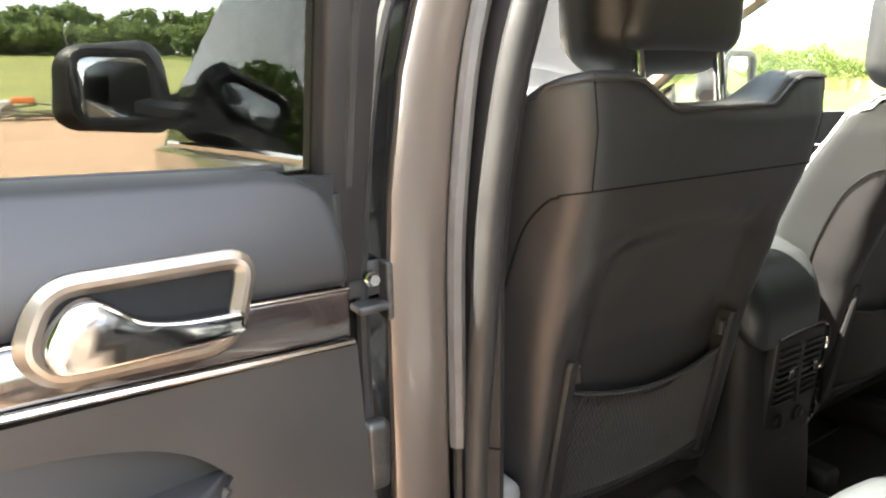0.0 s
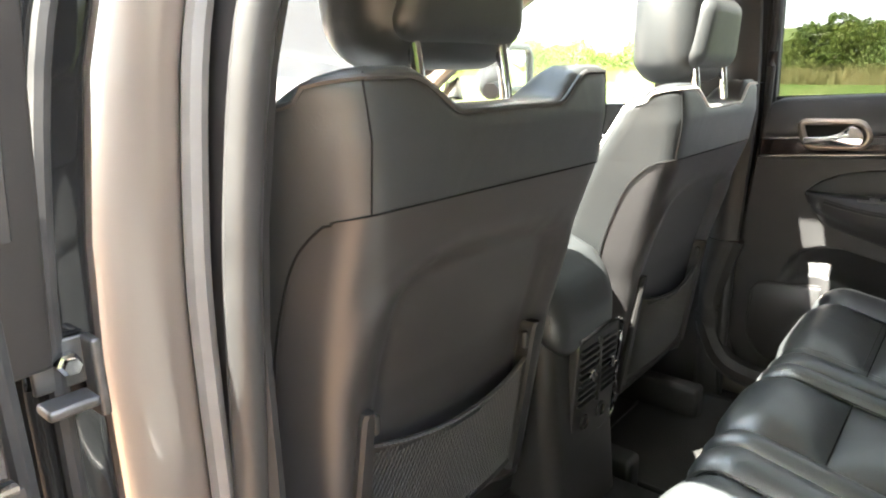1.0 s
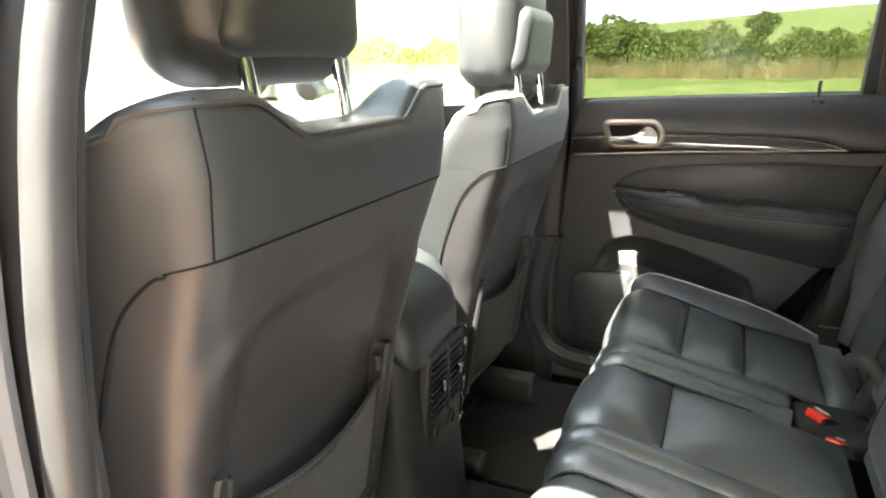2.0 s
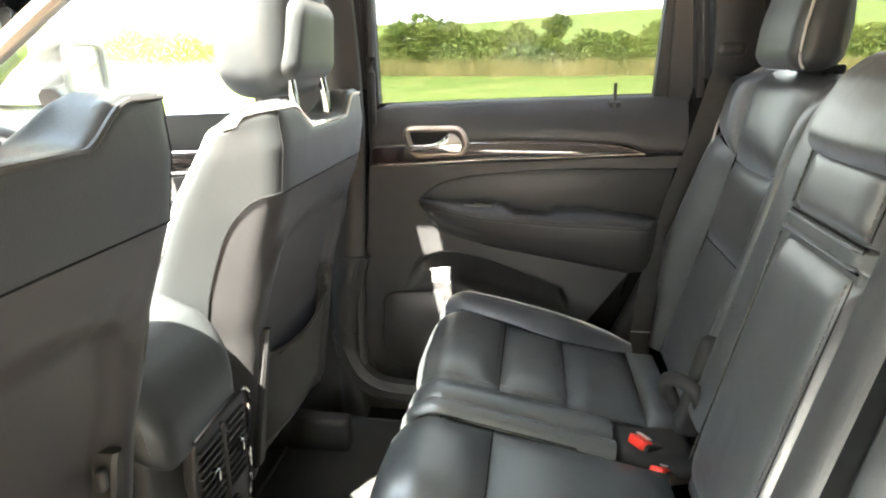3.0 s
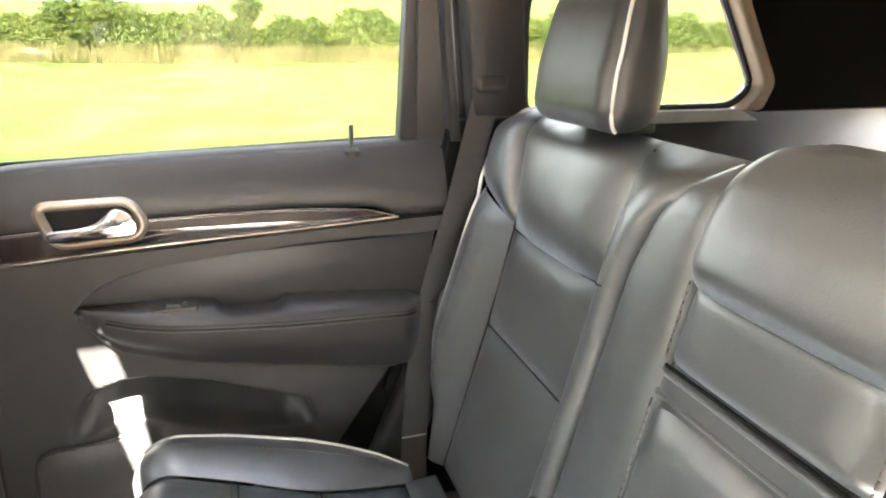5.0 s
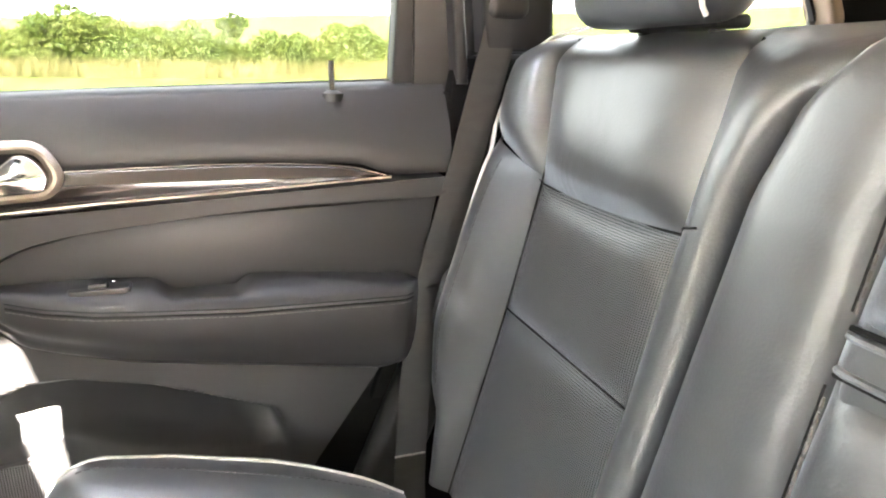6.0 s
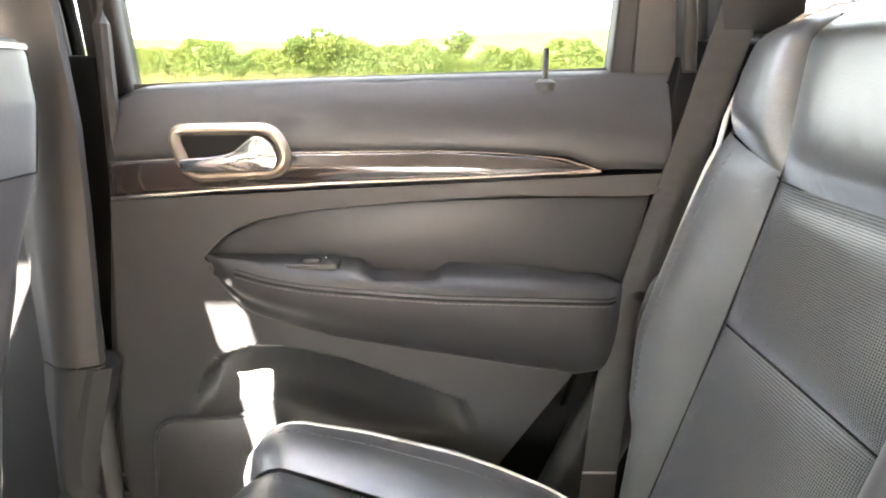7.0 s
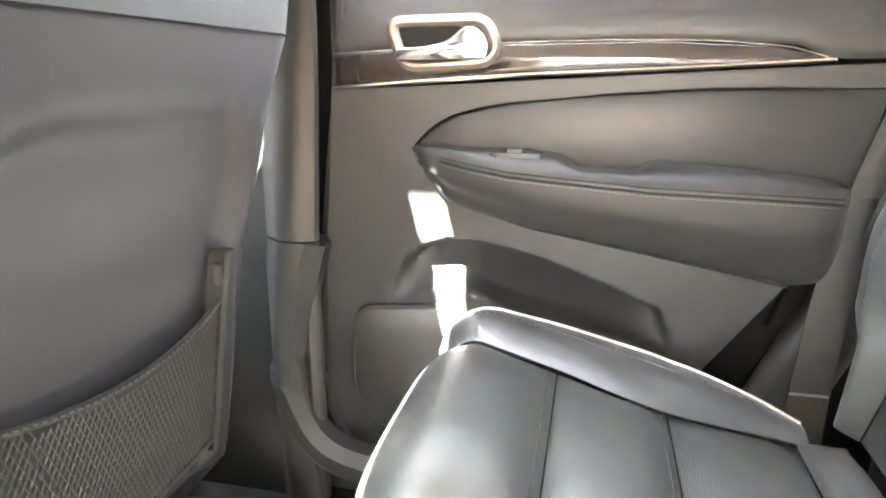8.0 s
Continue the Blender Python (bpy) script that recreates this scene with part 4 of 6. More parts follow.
def front_door(s, name, label):
    q = side_point(s)
    t = thing(name, q(0.86, 0.6, 0.5), label, "car door", "front doors", "structure")
    face = lambda u, v, d: q(0.800 - d + 0.04 * max(0, v - 1.16), u, v)
    part("upper_panel", slab([(0.16, 1.235), (0.16, 1.150), (1.15, 1.105), (1.15, 1.20)], 0.014, 0.008, face), VINYL, t)
    part("wood_trim", slab([(0.16, 1.147), (0.16, 1.100), (1.12, 1.062), (1.12, 1.100)], 0.020, 0.006, face), WOOD, t)
    part("chrome_strip", sweep([face(u, v, 0.021) for u, v in ((0.16, 1.097), (0.6, 1.080), (1.12, 1.060))], circle(0.0045, 8, 0.7)), STRIP, t)
    part("upper_line", sweep([face(u, v, 0.021) for u, v in ((0.16, 1.149), (0.6, 1.130), (1.12, 1.103))], circle(0.0028, 6)), STRIP, t)
    part("lower_panel", slab([(0.16, 1.090), (0.16, 0.52), (1.10, 0.52), (1.12, 1.050)], 0.022, 0.01, face), PLASTIC, t)
    part("armrest", rbox(q(0.755, 0.62, 0.985), (0.09, 0.62, 0.075), 0.025), VINYL, t, "padded charcoal armrest")
    part("door_handle", rbox(q(0.775, 0.83, 1.125), (0.016, 0.11, 0.03), 0.007), CHROME, t)
    lean = lambda x0: (lambda u, v, d: q(x0 - d - 0.26 * (v - 1.24), u, v))
    pane = part("window_glass", slab([(0.13, 1.18), (0.13, 1.62), (0.48, 1.62), (0.70, 1.525), (0.87, 1.425), (1.06, 1.31), (1.14, 1.18)], 0.004, 0.001, lean(0.852)), GLASS, t, "clear window glass")
    pane.visible_shadow = False
    part("rear_post", slab([(0.120, 1.18), (0.165, 1.18), (0.165, 1.62), (0.120, 1.62)], 0.03, 0.006, lean(0.868)), SHADEBLACK, t)
    part("belt_moulding", sweep([q(0.862, u, v) for u, v in ((0.11, 1.226), (0.5, 1.214), (1.08, 1.190))], rect(0.014, 0.016, 0.004)), CHROME, t, "bright belt moulding")
    part("outer_skin", slab([(0.165, 0.50), (0.165, 1.222), (1.12, 1.185), (1.12, 0.50)], 0.045, 0.018, lambda u, v, d: q(0.846 + d, u, v)), PAINT, t)
    part("mirror_corner", slab([(1.03, 1.225), (1.03, 1.30), (1.08, 1.28), (1.12, 1.225)], 0.018, 0.005, lean(0.872)), DARK, t)
    part("outer_handle", rbox(q(0.905, 0.26, 1.10), (0.03, 0.17, 0.03), 0.012), PAINT, t)
    return t


front_door(1, "door_front_driver", "closed charcoal front door with wood inlay beside the wheel")
front_door(-1, "door_front_passenger", "closed taupe front door seen past the open rear door")


def wing_mirror(s):
    q = side_point(s)
    t = thing("wing_mirror", q(0.86, 1.0, 1.2), "black wing mirror with rounded housing on the front door", "wing mirror", "wing mirrors")
    c = np.array([0.965, 1.03 if s < 0 else 0.91, 1.312 if s < 0 else 1.325])

    def shape(x, y, z):
        k = 1 - 0.10 * (z / 0.09)
        return x * k, y * (1 - 0.3 * np.abs(x) / 0.11) + 0.02, z * (1 - 0.10 * (x / 0.1))

    V, F = rbox(c, (0.215, 0.10, 0.178), 0.045, 3, 4, shape)
    cover = (V, F) if s > 0 else mirrored((V, F))
    h = part("housing", cover, DARK, t, "glossy black housing")
    out = rounded([(-0.072, -0.062), (0.074, -0.062), (0.070, 0.064), (-0.068, 0.063)], 0.03)
    toe = 0.20 if s < 0 else 0.0          # the glass is turned towards the driver
    face = lambda u, v, d: q(c[0] + u, c[1] - 0.041 - d - toe * u, c[2] + v)
    part("mirror_glass", slab(out, 0.004, 0.001, face), MIRROR, h, "clean mirror glass")
    part("glass_rim", sweep([face(u, v, 0.002) for u, v in inset(out, -0.010)], rect(0.022, 0.018, 0.006), closed=True, up=(0, 1, 0)), DARK, h)
    part("stalk", sweep(smooth_line([q(0.84, c[1] - 0.02, 1.255), q(0.885, c[1] - 0.02, 1.262), q(0.93, c[1] - 0.01, 1.275)], 5), rect(0.06, 0.05, 0.015)), DARK, t)
    return t


wing_mirror(1)
wing_mirror(-1)


def front_pillar(s):
    q = side_point(s)
    t = thing("wall_front_pillar", q(0.82, 1.0, 1.2), "slanted front pillar, dark outside and tan inside", "car pillar", kind="structure")
    line = smooth_line([q(0.800, 1.20, 1.20), q(0.790, 1.06, 1.31), q(0.757, 0.86, 1.43), q(0.735, 0.70, 1.52), q(0.706, 0.50, 1.605), q(0.690, 0.30, 1.64)], 6)
    part("pillar_panel", sweep(line, rect(0.060, 0.050, 0.012), up=(0, 1, 1)), PAINT, t)
    inner = line + np.array([-0.028 * s, -0.012, -0.010])
    part("pillar_trim", sweep(inner, rect(0.030, 0.036, 0.010), up=(0, 1, 1)), TAN, t, "tan inner trim")
    return t


front_pillar(1)
front_pillar(-1)
rail = lambda s: single("trim_roof_rail", sweep([side_point(s)(0.70, y, 1.632) for y in (0.44, -0.3, -1.8)], rect(0.07, 0.06, 0.015)), PAINT, "taupe painted roof rail over the doors", "roof rail", kind="structure")
rail(1)
rail(-1)
screen = new("window_windscreen", mesh_data("windscreen", grid(np.array([[(CX + k * (0.775 - 0.09 * a), 1.22 - 0.72 * a + 0.10 * (1 - k * k), 1.20 + 0.42 * a) for k in np.linspace(-1, 1, 13)] for a in np.linspace(0, 1, 8)])), GLASS))
tagged(screen, "clear curved windscreen of the car", "windscreen", kind="structure")
screen.visible_shadow = False

# bonnet, front wings, wheels of the car as seen past the open door
front = thing("car_front", (CX, 1.6, 0.3), "taupe painted bonnet and wings of the car", "car front", kind="structure")


def bonnet_shape(x, y, z):
    k = np.clip((y + 0.45) / 0.9, 0, 1)
    return x * (1 - 0.10 * k), y, z - 0.10 * k * k * (z > 0) - 0.05 * (x / 0.85) ** 4 * (z > 0)


part("bonnet", rbox((CX, 1.62, 0.82), (1.66, 0.98, 0.62), 0.08, 6, 4, bonnet_shape), PAINT, front)
part("scuttle", rbox((CX, 1.15, 1.10), (1.5, 0.16, 0.08), 0.02), DARK, front)
for s in (1, -1):
    q = side_point(s)
    part("headlamp", rbox(q(0.72, 2.06, 0.92), (0.22, 0.10, 0.13), 0.03), CHROME, front)


def wheel(x, y, s):
    t = thing("car_wheel", (x, y, 0.0), "alloy road wheel with black tyre", "wheel", "road wheels")
    prof = [(0.25, -0.11), (0.36, -0.11), (0.378, -0.08), (0.38, 0.08), (0.36, 0.11), (0.25, 0.11)]
    rings = [[(x + b, y + r * math.cos(a), 0.38 + r * math.sin(a)) for r, b in prof] for a in np.linspace(0, 2 * math.pi, 32, endpoint=False)]
    part("tyre", grid(np.array(rings), cu=True, cv=True), RUBBER, t)
    rim = [[(x + s * b, y + r * math.cos(a), 0.38 + r * math.sin(a)) for r, b in ((0.255, -0.08), (0.255, 0.09), (0.21, 0.07), (0.05, 0.10), (0.01, 0.10))] for a in np.linspace(0, 2 * math.pi, 24, endpoint=False)]
    part("rim", grid(np.array(rim), cu=True), SATINGREY, t)
    return t


for x, s in ((CX - 0.80, -1), (CX + 0.80, 1)):
    wheel(x, 1.62, s)
    wheel(x, -1.28, s)
single("car_underbody", rbox((CX, 0.2, 0.36), (1.5, 4.0, 0.12), 0.04), DARK, "dark underbody of the car", "underbody", kind="structure")


# ---- front seats ----
def front_seat(cx, label, head_back=0.0, dz=0.0):
    t = thing("front_seat", (cx, 0.25, 0.48), label, "car seat", "front seats")
    back_y = lambda z: lerp(z, [0.60, 0.72, 0.88, 0.967, 1.10, 1.196, 1.26, 1.34], [0.150, 0.128, 0.105, 0.092, 0.054, 0.022, 0.014, 0.022])
    half_w = lambda z: lerp(z, [0.60, 0.80, 1.00, 1.15, 1.25, 1.33], [0.262, 0.290, 0.302, 0.293, 0.286, 0.270])

    def top_z(X):
        a = abs(X)
        k = min(1, max(0, (a - 0.085) / 0.062))
        return 1.282 + 0.038 * k * k * (3 - 2 * k) - 0.030 * max(0, (a - 0.20) / 0.09) ** 2.2

    seam_z = 1.196
    N = 120
    v_seam = 0.86
    front_y = lambda z: lerp(z, [0.60, 0.95, 1.06, 1.125, 1.192, 1.231, 1.281, 1.313, 1.335], [0.300, 0.248, 0.217, 0.190, 0.162, 0.138, 0.108, 0.080, 0.052])
    rear_w = lambda z: lerp(z, [0.60, 0.80, 1.00, 1.196, 1.34], [0.190, 0.200, 0.210, 0.219, 0.226])
    bow = smooth_line([(0.60, 0.22), (0.90, 0.162), (1.025, 0.139), (1.07, 0.127), (1.105, 0.1145), (1.128, 0.1055), (1.147, 0.0965), (1.163, 0.0870), (1.176, 0.0770), (1.185, 0.0685), (1.191, 0.0615), (1.1945, 0.0565), (1.196, 0.0535), (1.24, 0.070)], 8)
    bow_y = lambda z: lerp(z, bow[:, 0], bow[:, 1])

    def half(z, shrink):
        """Half a section: the rear face, its corner and the side to the seam, then on round to the front."""
        y0, y1 = back_y(z) + shrink * 0.8, front_y(z) - shrink
        A = np.array([rear_w(z) - shrink, y0])
        B = np.array([half_w(z) - shrink, y1])
        C = np.array([0.0, y0 + (y1 - y0) * 0.72])
        side = (B - A) / np.linalg.norm(B - A)
        r1 = min(0.030, 0.3 * np.linalg.norm(B - A))
        r2 = min(0.045, 0.35 * np.linalg.norm(B - A))
        pts = [np.array([(A[0] - r1) * k, y0]) for k in np.linspace(0, 1, 17)]
        P, Q = A - np.array([r1, 0]), A + side * r1
        pts += [(1 - k) ** 2 * P + 2 * k * (1 - k) * A + k * k * Q for k in np.linspace(0, 1, 8)[1:]]
        S = B - side * r2
        f = min(0.9, max(0.06, (bow_y(z) - Q[1]) / max(1e-4, S[1] - Q[1])))
        M = Q + (S - Q) * f
        pts += [Q + (M - Q) * k for k in np.linspace(0, 1, 8)[1:]]
        pts += [M + (S - M) * k for k in np.linspace(0, 1, 9)[1:]]
        T = B + (C - B) / np.linalg.norm(C - B) * r2
        pts += [(1 - k) ** 2 * S + 2 * k * (1 - k) * B + k * k * T for k in np.linspace(0, 1, 9)[1:]]
        pts += [T + (C - T) * k for k in np.linspace(0, 1, 15)[1:]]
        return pts

    def ring(v, shrink=0.0, lift=0.0):
        h0 = half(1.0, 0.0)
        sec, out = {}, []
        for j in range(61):
            ux = h0[j][0]
            z = 0.69 + (seam_z - 0.69) * v / v_seam if v <= v_seam else seam_z + (top_z(ux) - seam_z) * (v - v_seam) / (1 - v_seam)
            key = round(z, 4)
            if key not in sec:
                sec[key] = half(z, shrink)
            X, y = sec[key][j]
            if j < 24 and z < seam_z:
                w = lerp(z, [0.68, 0.75, 1.02, 1.085, 1.112, 1.130, 1.138], [0.150, 0.160, 0.168, 0.162, 0.145, 0.105, 0.05])
                k = min(1, max(0, (w - X) / 0.022)) * min(1, max(0, (1.142 - z) / 0.040)) * min(1, max(0, (z - 0.66) / 0.03))
                y += 0.011 * (3 * k * k - 2 * k ** 3)
                y -= 0.006 * math.exp(-((X - w - 0.028) / 0.016) ** 2) * min(1, max(0, (1.15 - z) / 0.05))
            k = min(0.86, max(0, 0.123 * (j - 16))) + 0.02 * max(0, j - 23) if j <= 30 else max(0, 1 - (j - 30) / 8)
            out.append((X, y, z + lift + dz - 0.007 * k ** 1.7 * math.exp(-((v - v_seam) / 0.07) ** 2)))
        full = [None] * N
        for j in range(61):
            x, y, z = out[j]
            full[(3 * N // 4 + j) % N] = (cx + x, y, z)
            full[(3 * N // 4 - j) % N] = (cx - x, y, z)
        return full

    low = [ring(v) for v in np.concatenate([np.linspace(0, 0.79, 44), np.linspace(0.793, v_seam, 26)])]
    i0, i1 = N // 2, N
    low = [r + r[:1] for r in low]
    inner = lambda p: (cx + (p[0] - cx) * 0.975, p[1] + 0.012, p[2])
    shell = [[inner(r[i0])] + r[i0:i1 + 1] + [inner(r[i1])] for r in low]
    shell.append([(x, y + 0.006, z + 0.003) for x, y, z in shell[-1]])
    shell.insert(0, [(cx + (x - cx) * 0.97, y + 0.020, z - 0.008) for x, y, z in shell[0]])
    shell.insert(0, [(cx + (x - cx) * 0.80, y + 0.060, z - 0.004) for x, y, z in shell[0]])
    part("rear_board", grid(np.array(shell)), BACKVINYL, t, "dark grey moulded seat back", 60)
    low = [r[:N] for r in low]
    high = low + [ring(v) for v in np.linspace(v_seam + 0.006, 0.975, 18)]
    for a in np.linspace(0.15, 1, 7):
        k = math.pi / 2 * a
        high.append(ring(0.975 + 0.025 * math.sin(k), 0.016 * (1 - math.cos(k))))
    V, F = grid(np.array(high), cv=True)
    F = [f for f in F if f[0] // N >= len(low) - 1 or not (i0 <= f[0] % N < i1)]
    # the saddle between the rear and the front edge
    rear_edge = np.array([high[-1][(N - i) % N] for i in range(N // 2 + 1)])
    front_edge = np.array([high[-1][i] for i in range(N // 2 + 1)])
    saddle = []
    for q in np.linspace(0, 1, 13):
        row = rear_edge * (1 - q) + front_edge * q
        for i, p in enumerate(row):
            p[2] += top_z(p[0] - cx) - (1 - q) * top_z(rear_edge[i][0] - cx) - q * top_z(front_edge[i][0] - cx)
        saddle.append(row)
    V, F = join((V, F), grid(np.array(saddle)))
    cover = part("shoulder_cover", (V, F), DARKLEATHER, t, "black leather shoulder cover and side", 60, weld=1e-5)
    # seams and piping
    line = ring(v_seam)[i0:]
    part("cross_seam", tube([(x, y - 0.0006, z - 0.001) for x, y, z in line], 0.0010, 6), SEAM, cover)
    for i in (3 * N // 4 - 19, 3 * N // 4 + 19):
        col = [r[i] for r in high[len(low) - 1:-3]]
        part("side_seam", tube([(x, y - 0.0004, z) for x, y, z in col], 0.0009, 6, up=(0, 1, 0.01)), SEAM, cover)
    top = ring(0.988, 0.004)
    pipe = [top[i % N] for i in range(N // 2 - 10, N + 11)]
    trimcol = PIPING if cx > 0 else SEAL
    part("piping", tube(smooth_line([(x, y - 0.002, z + 0.002) for x, y, z in pipe], 3), 0.0030, 6), trimcol, cover, "rounded piping along the top edge")
    for i, side in ((48, -1), (12, 1)):
        rows = [r[i] for r in high[22:-4:2]]
        part("front_piping", tube(smooth_line([(x + side * 0.001, y, z + 0.001) for x, y, z in rows], 2), 0.0030, 6, up=(0, 1, 0.3)), trimcol, cover)
    for i, side in ((i0, -1), (0, 1)):
        part("bolster_seam", tube([(r[i][0] + side * 0.0005, r[i][1] - 0.0005, r[i][2]) for r in low[24:]], 0.0014, 6, up=(0, 1, 0.01)), SEAM, cover)
    # straps and net
    for side, X in ((-1, -0.176), (1, 0.155)):
        zz = [0.968, 0.960, 0.90, 0.80, 0.72]
        w = [0.013, 0.019, 0.022, 0.026, 0.030]
        rings = [[(cx + X + a, back_y(z) + b, z + dz) for a, b in ((-k / 2, 0.012), (-k / 2, -0.010), (-k / 2 + 0.004, -0.014), (k / 2 - 0.004, -0.014), (k / 2, -0.010), (k / 2, 0.012))] for z, k in zip(zz, w)]
        st = part("net_strap", loft(rings), PLASTIC, t)
        part("strap_hook", rbox((cx + X - side * 0.016, back_y(0.945) - 0.004, 0.944 + dz), (0.012, 0.012, 0.026), 0.005), DARK, st, "grey hook of the net")
    zt = lambda X: 0.912 - 0.022 * (1 - (X / 0.15) ** 2)
    zb = 0.735
    ny = lambda X, z: back_y(z) - 0.004 - 0.012 * (1 - (X / 0.15) ** 2)
    rows = []
    for k in range(-34, 46):
        for slope in (-1, 1):
            seg = []
            for s in np.linspace(0, 1, 16):
                z = zb + (0.915 - zb) * s
                X = 0.0068 * (k - 6) + slope * (s - 0.5) * 0.085
                if -0.165 < X < 0.15 and z < zt(X):
                    seg.append((cx + X, ny(X, z), z + dz))
            if len(seg) > 1:
                rows.append(sweep(seg, circle(0.00095, 3), caps=False))
    # dark sheet added so that the cells of the net read dark
    lining = [[(cx + X, back_y(z) - 0.002 - 0.004 * (1 - (X / 0.16) ** 2), z + dz) for z in np.linspace(zb, zt(X) - 0.004, 10)] for X in np.linspace(-0.165, 0.15, 24)]
    part("pocket_sheet", grid(np.array(lining)), DARK, t, "dark sheet behind the net")
    net = part("map_net", join(*rows), NETCORD, t, "black stretched mesh pocket")
    part("net_hem", tube([(cx + X, ny(X, zt(X)) - 0.001, zt(X) + dz) for X in np.linspace(-0.165, 0.15, 20)], 0.0035, 6), WEB, net)
    part("hem_stitching", stitches([(cx + X, ny(X, zt(X)) - 0.0048, zt(X) + 0.001 + dz) for X in np.linspace(-0.148, 0.148, 24)], 0.004, 0.004, 0.0008), THREAD, net)
    part("net_foot", tube([(cx + X, ny(X, zb), zb + dz) for X in np.linspace(-0.165, 0.15, 12)], 0.004, 6), DARK, net)
    # headrest
    hy, hz = 0.098 + head_back, 1.425 + dz

    def puffed(x, y, z):
        k = 1 - 0.16 * np.clip(z / 0.11, 0, 1) ** 2
        return x * k * (1 - 0.10 * np.clip(-z / 0.11, 0, 1) ** 2), y + 0.012 * (1 - (x / 0.15) ** 2) * np.sign(y) * 0.5, z

    h = part("headrest", rbox((cx, hy - 0.008, hz + 0.008), (0.276, 0.112, 0.232), 0.050, 5, 5, puffed), DARKLEATHER, t, "padded black leather headrest")
    part("headrest_pad", rbox((cx, hy - 0.054, hz - 0.020), (0.206, 0.064, 0.128), 0.030, 5, 4, lambda x, y, z: (x * (1 - 0.12 * z / 0.06), y - 0.10 * z, z)), DARKLEATHER, h, "smaller block on the headrest's rear")
    POSTY = 0.027 + 1.05 * head_back
    for side in (-1, 1):
        X = side * 0.078
        post = smooth_line([(cx + X, POSTY, 1.258 + dz), (cx + X, POSTY + 0.005, 1.310 + dz), (cx + X, POSTY + 0.014, 1.362 + dz)], 5)
        p = part("headrest_post", tube(post, 0.0075, 12), CHROME, t, "bright chrome post")
        part("post_collar", loft([[(cx + X + a, POSTY + b * 0.8, 1.262 + dz + k) for a, b in circle(r, 14)] for k, r in ((0, 0.026), (0.006, 0.026), (0.010, 0.018), (0.011, 0.009))]), DARK, p)
    # seat cushion and base
    part("cushion", rbox((cx, 0.50, 0.80), (0.52, 0.54, 0.16), 0.06, 4, 4, lambda x, y, z: (x, y, z + 0.10 * y + 0.03 * (np.abs(x) / 0.26) ** 4)), LEATHER, t)
    part("side_cover", rbox((cx, 0.42, 0.66), (0.54, 0.50, 0.14), 0.04), PLASTIC, t)
    part("seat_rail", rbox((cx - 0.19, 0.38, 0.52), (0.05, 0.62, 0.09), 0.012), DARK, t)
    part("seat_rail", rbox((cx + 0.19, 0.38, 0.52), (0.05, 0.62, 0.09), 0.012), DARK, t)
    if cx < 0:
        side = -1
        part("hinge_cover", rbox((cx + side * 0.245, 0.165, 0.70), (0.035, 0.11, 0.20), 0.016), PALEPLASTIC if side < 0 else PLASTIC, t, "grey hinge cover beside the seat")
    return t


front_seat(-0.330, "black leather front seat with a net pocket on its back", 0.052)
front_seat(0.385, "black leather driver's seat with pale piping, net pocket behind", 0.015, -0.030)


# ---- rear seats ----
def cushion_place(u, v, h):
    """u: across the car; v: length from the rear edge forwards over the front roll."""
    flat = 0.379
    if v < flat:
        y, z, n = -0.560 + v * 0.978, 0.745 + v * 0.210, (0, -0.21, 0.978)
    else:
        a = min((v - flat) / 0.052, 1.65)
        y0, z0 = -0.560 + flat * 0.978, 0.745 + flat * 0.210
        y, z = y0 + 0.052 * math.sin(a), z0 - 0.052 * (1 - math.cos(a))
        if a >= 1.65:
            z -= (v - flat) - 0.052 * 1.65
            y -= 0.15 * ((v - flat) - 0.052 * 1.65)
        n = (0, math.sin(a), math.cos(a))
    return np.array([u, y + n[1] * h, z + n[2] * h])


def back_place(u, v, h):
    """u: across; v: height; h: forwards out of the backrest."""
    lean = max(0, v - 1.285)
    return np.array([u, -0.702 - 0.234 * (v - 1.156) - 2.6 * lean * lean / 0.1 + 0.974 * h, v + 0.225 * h])


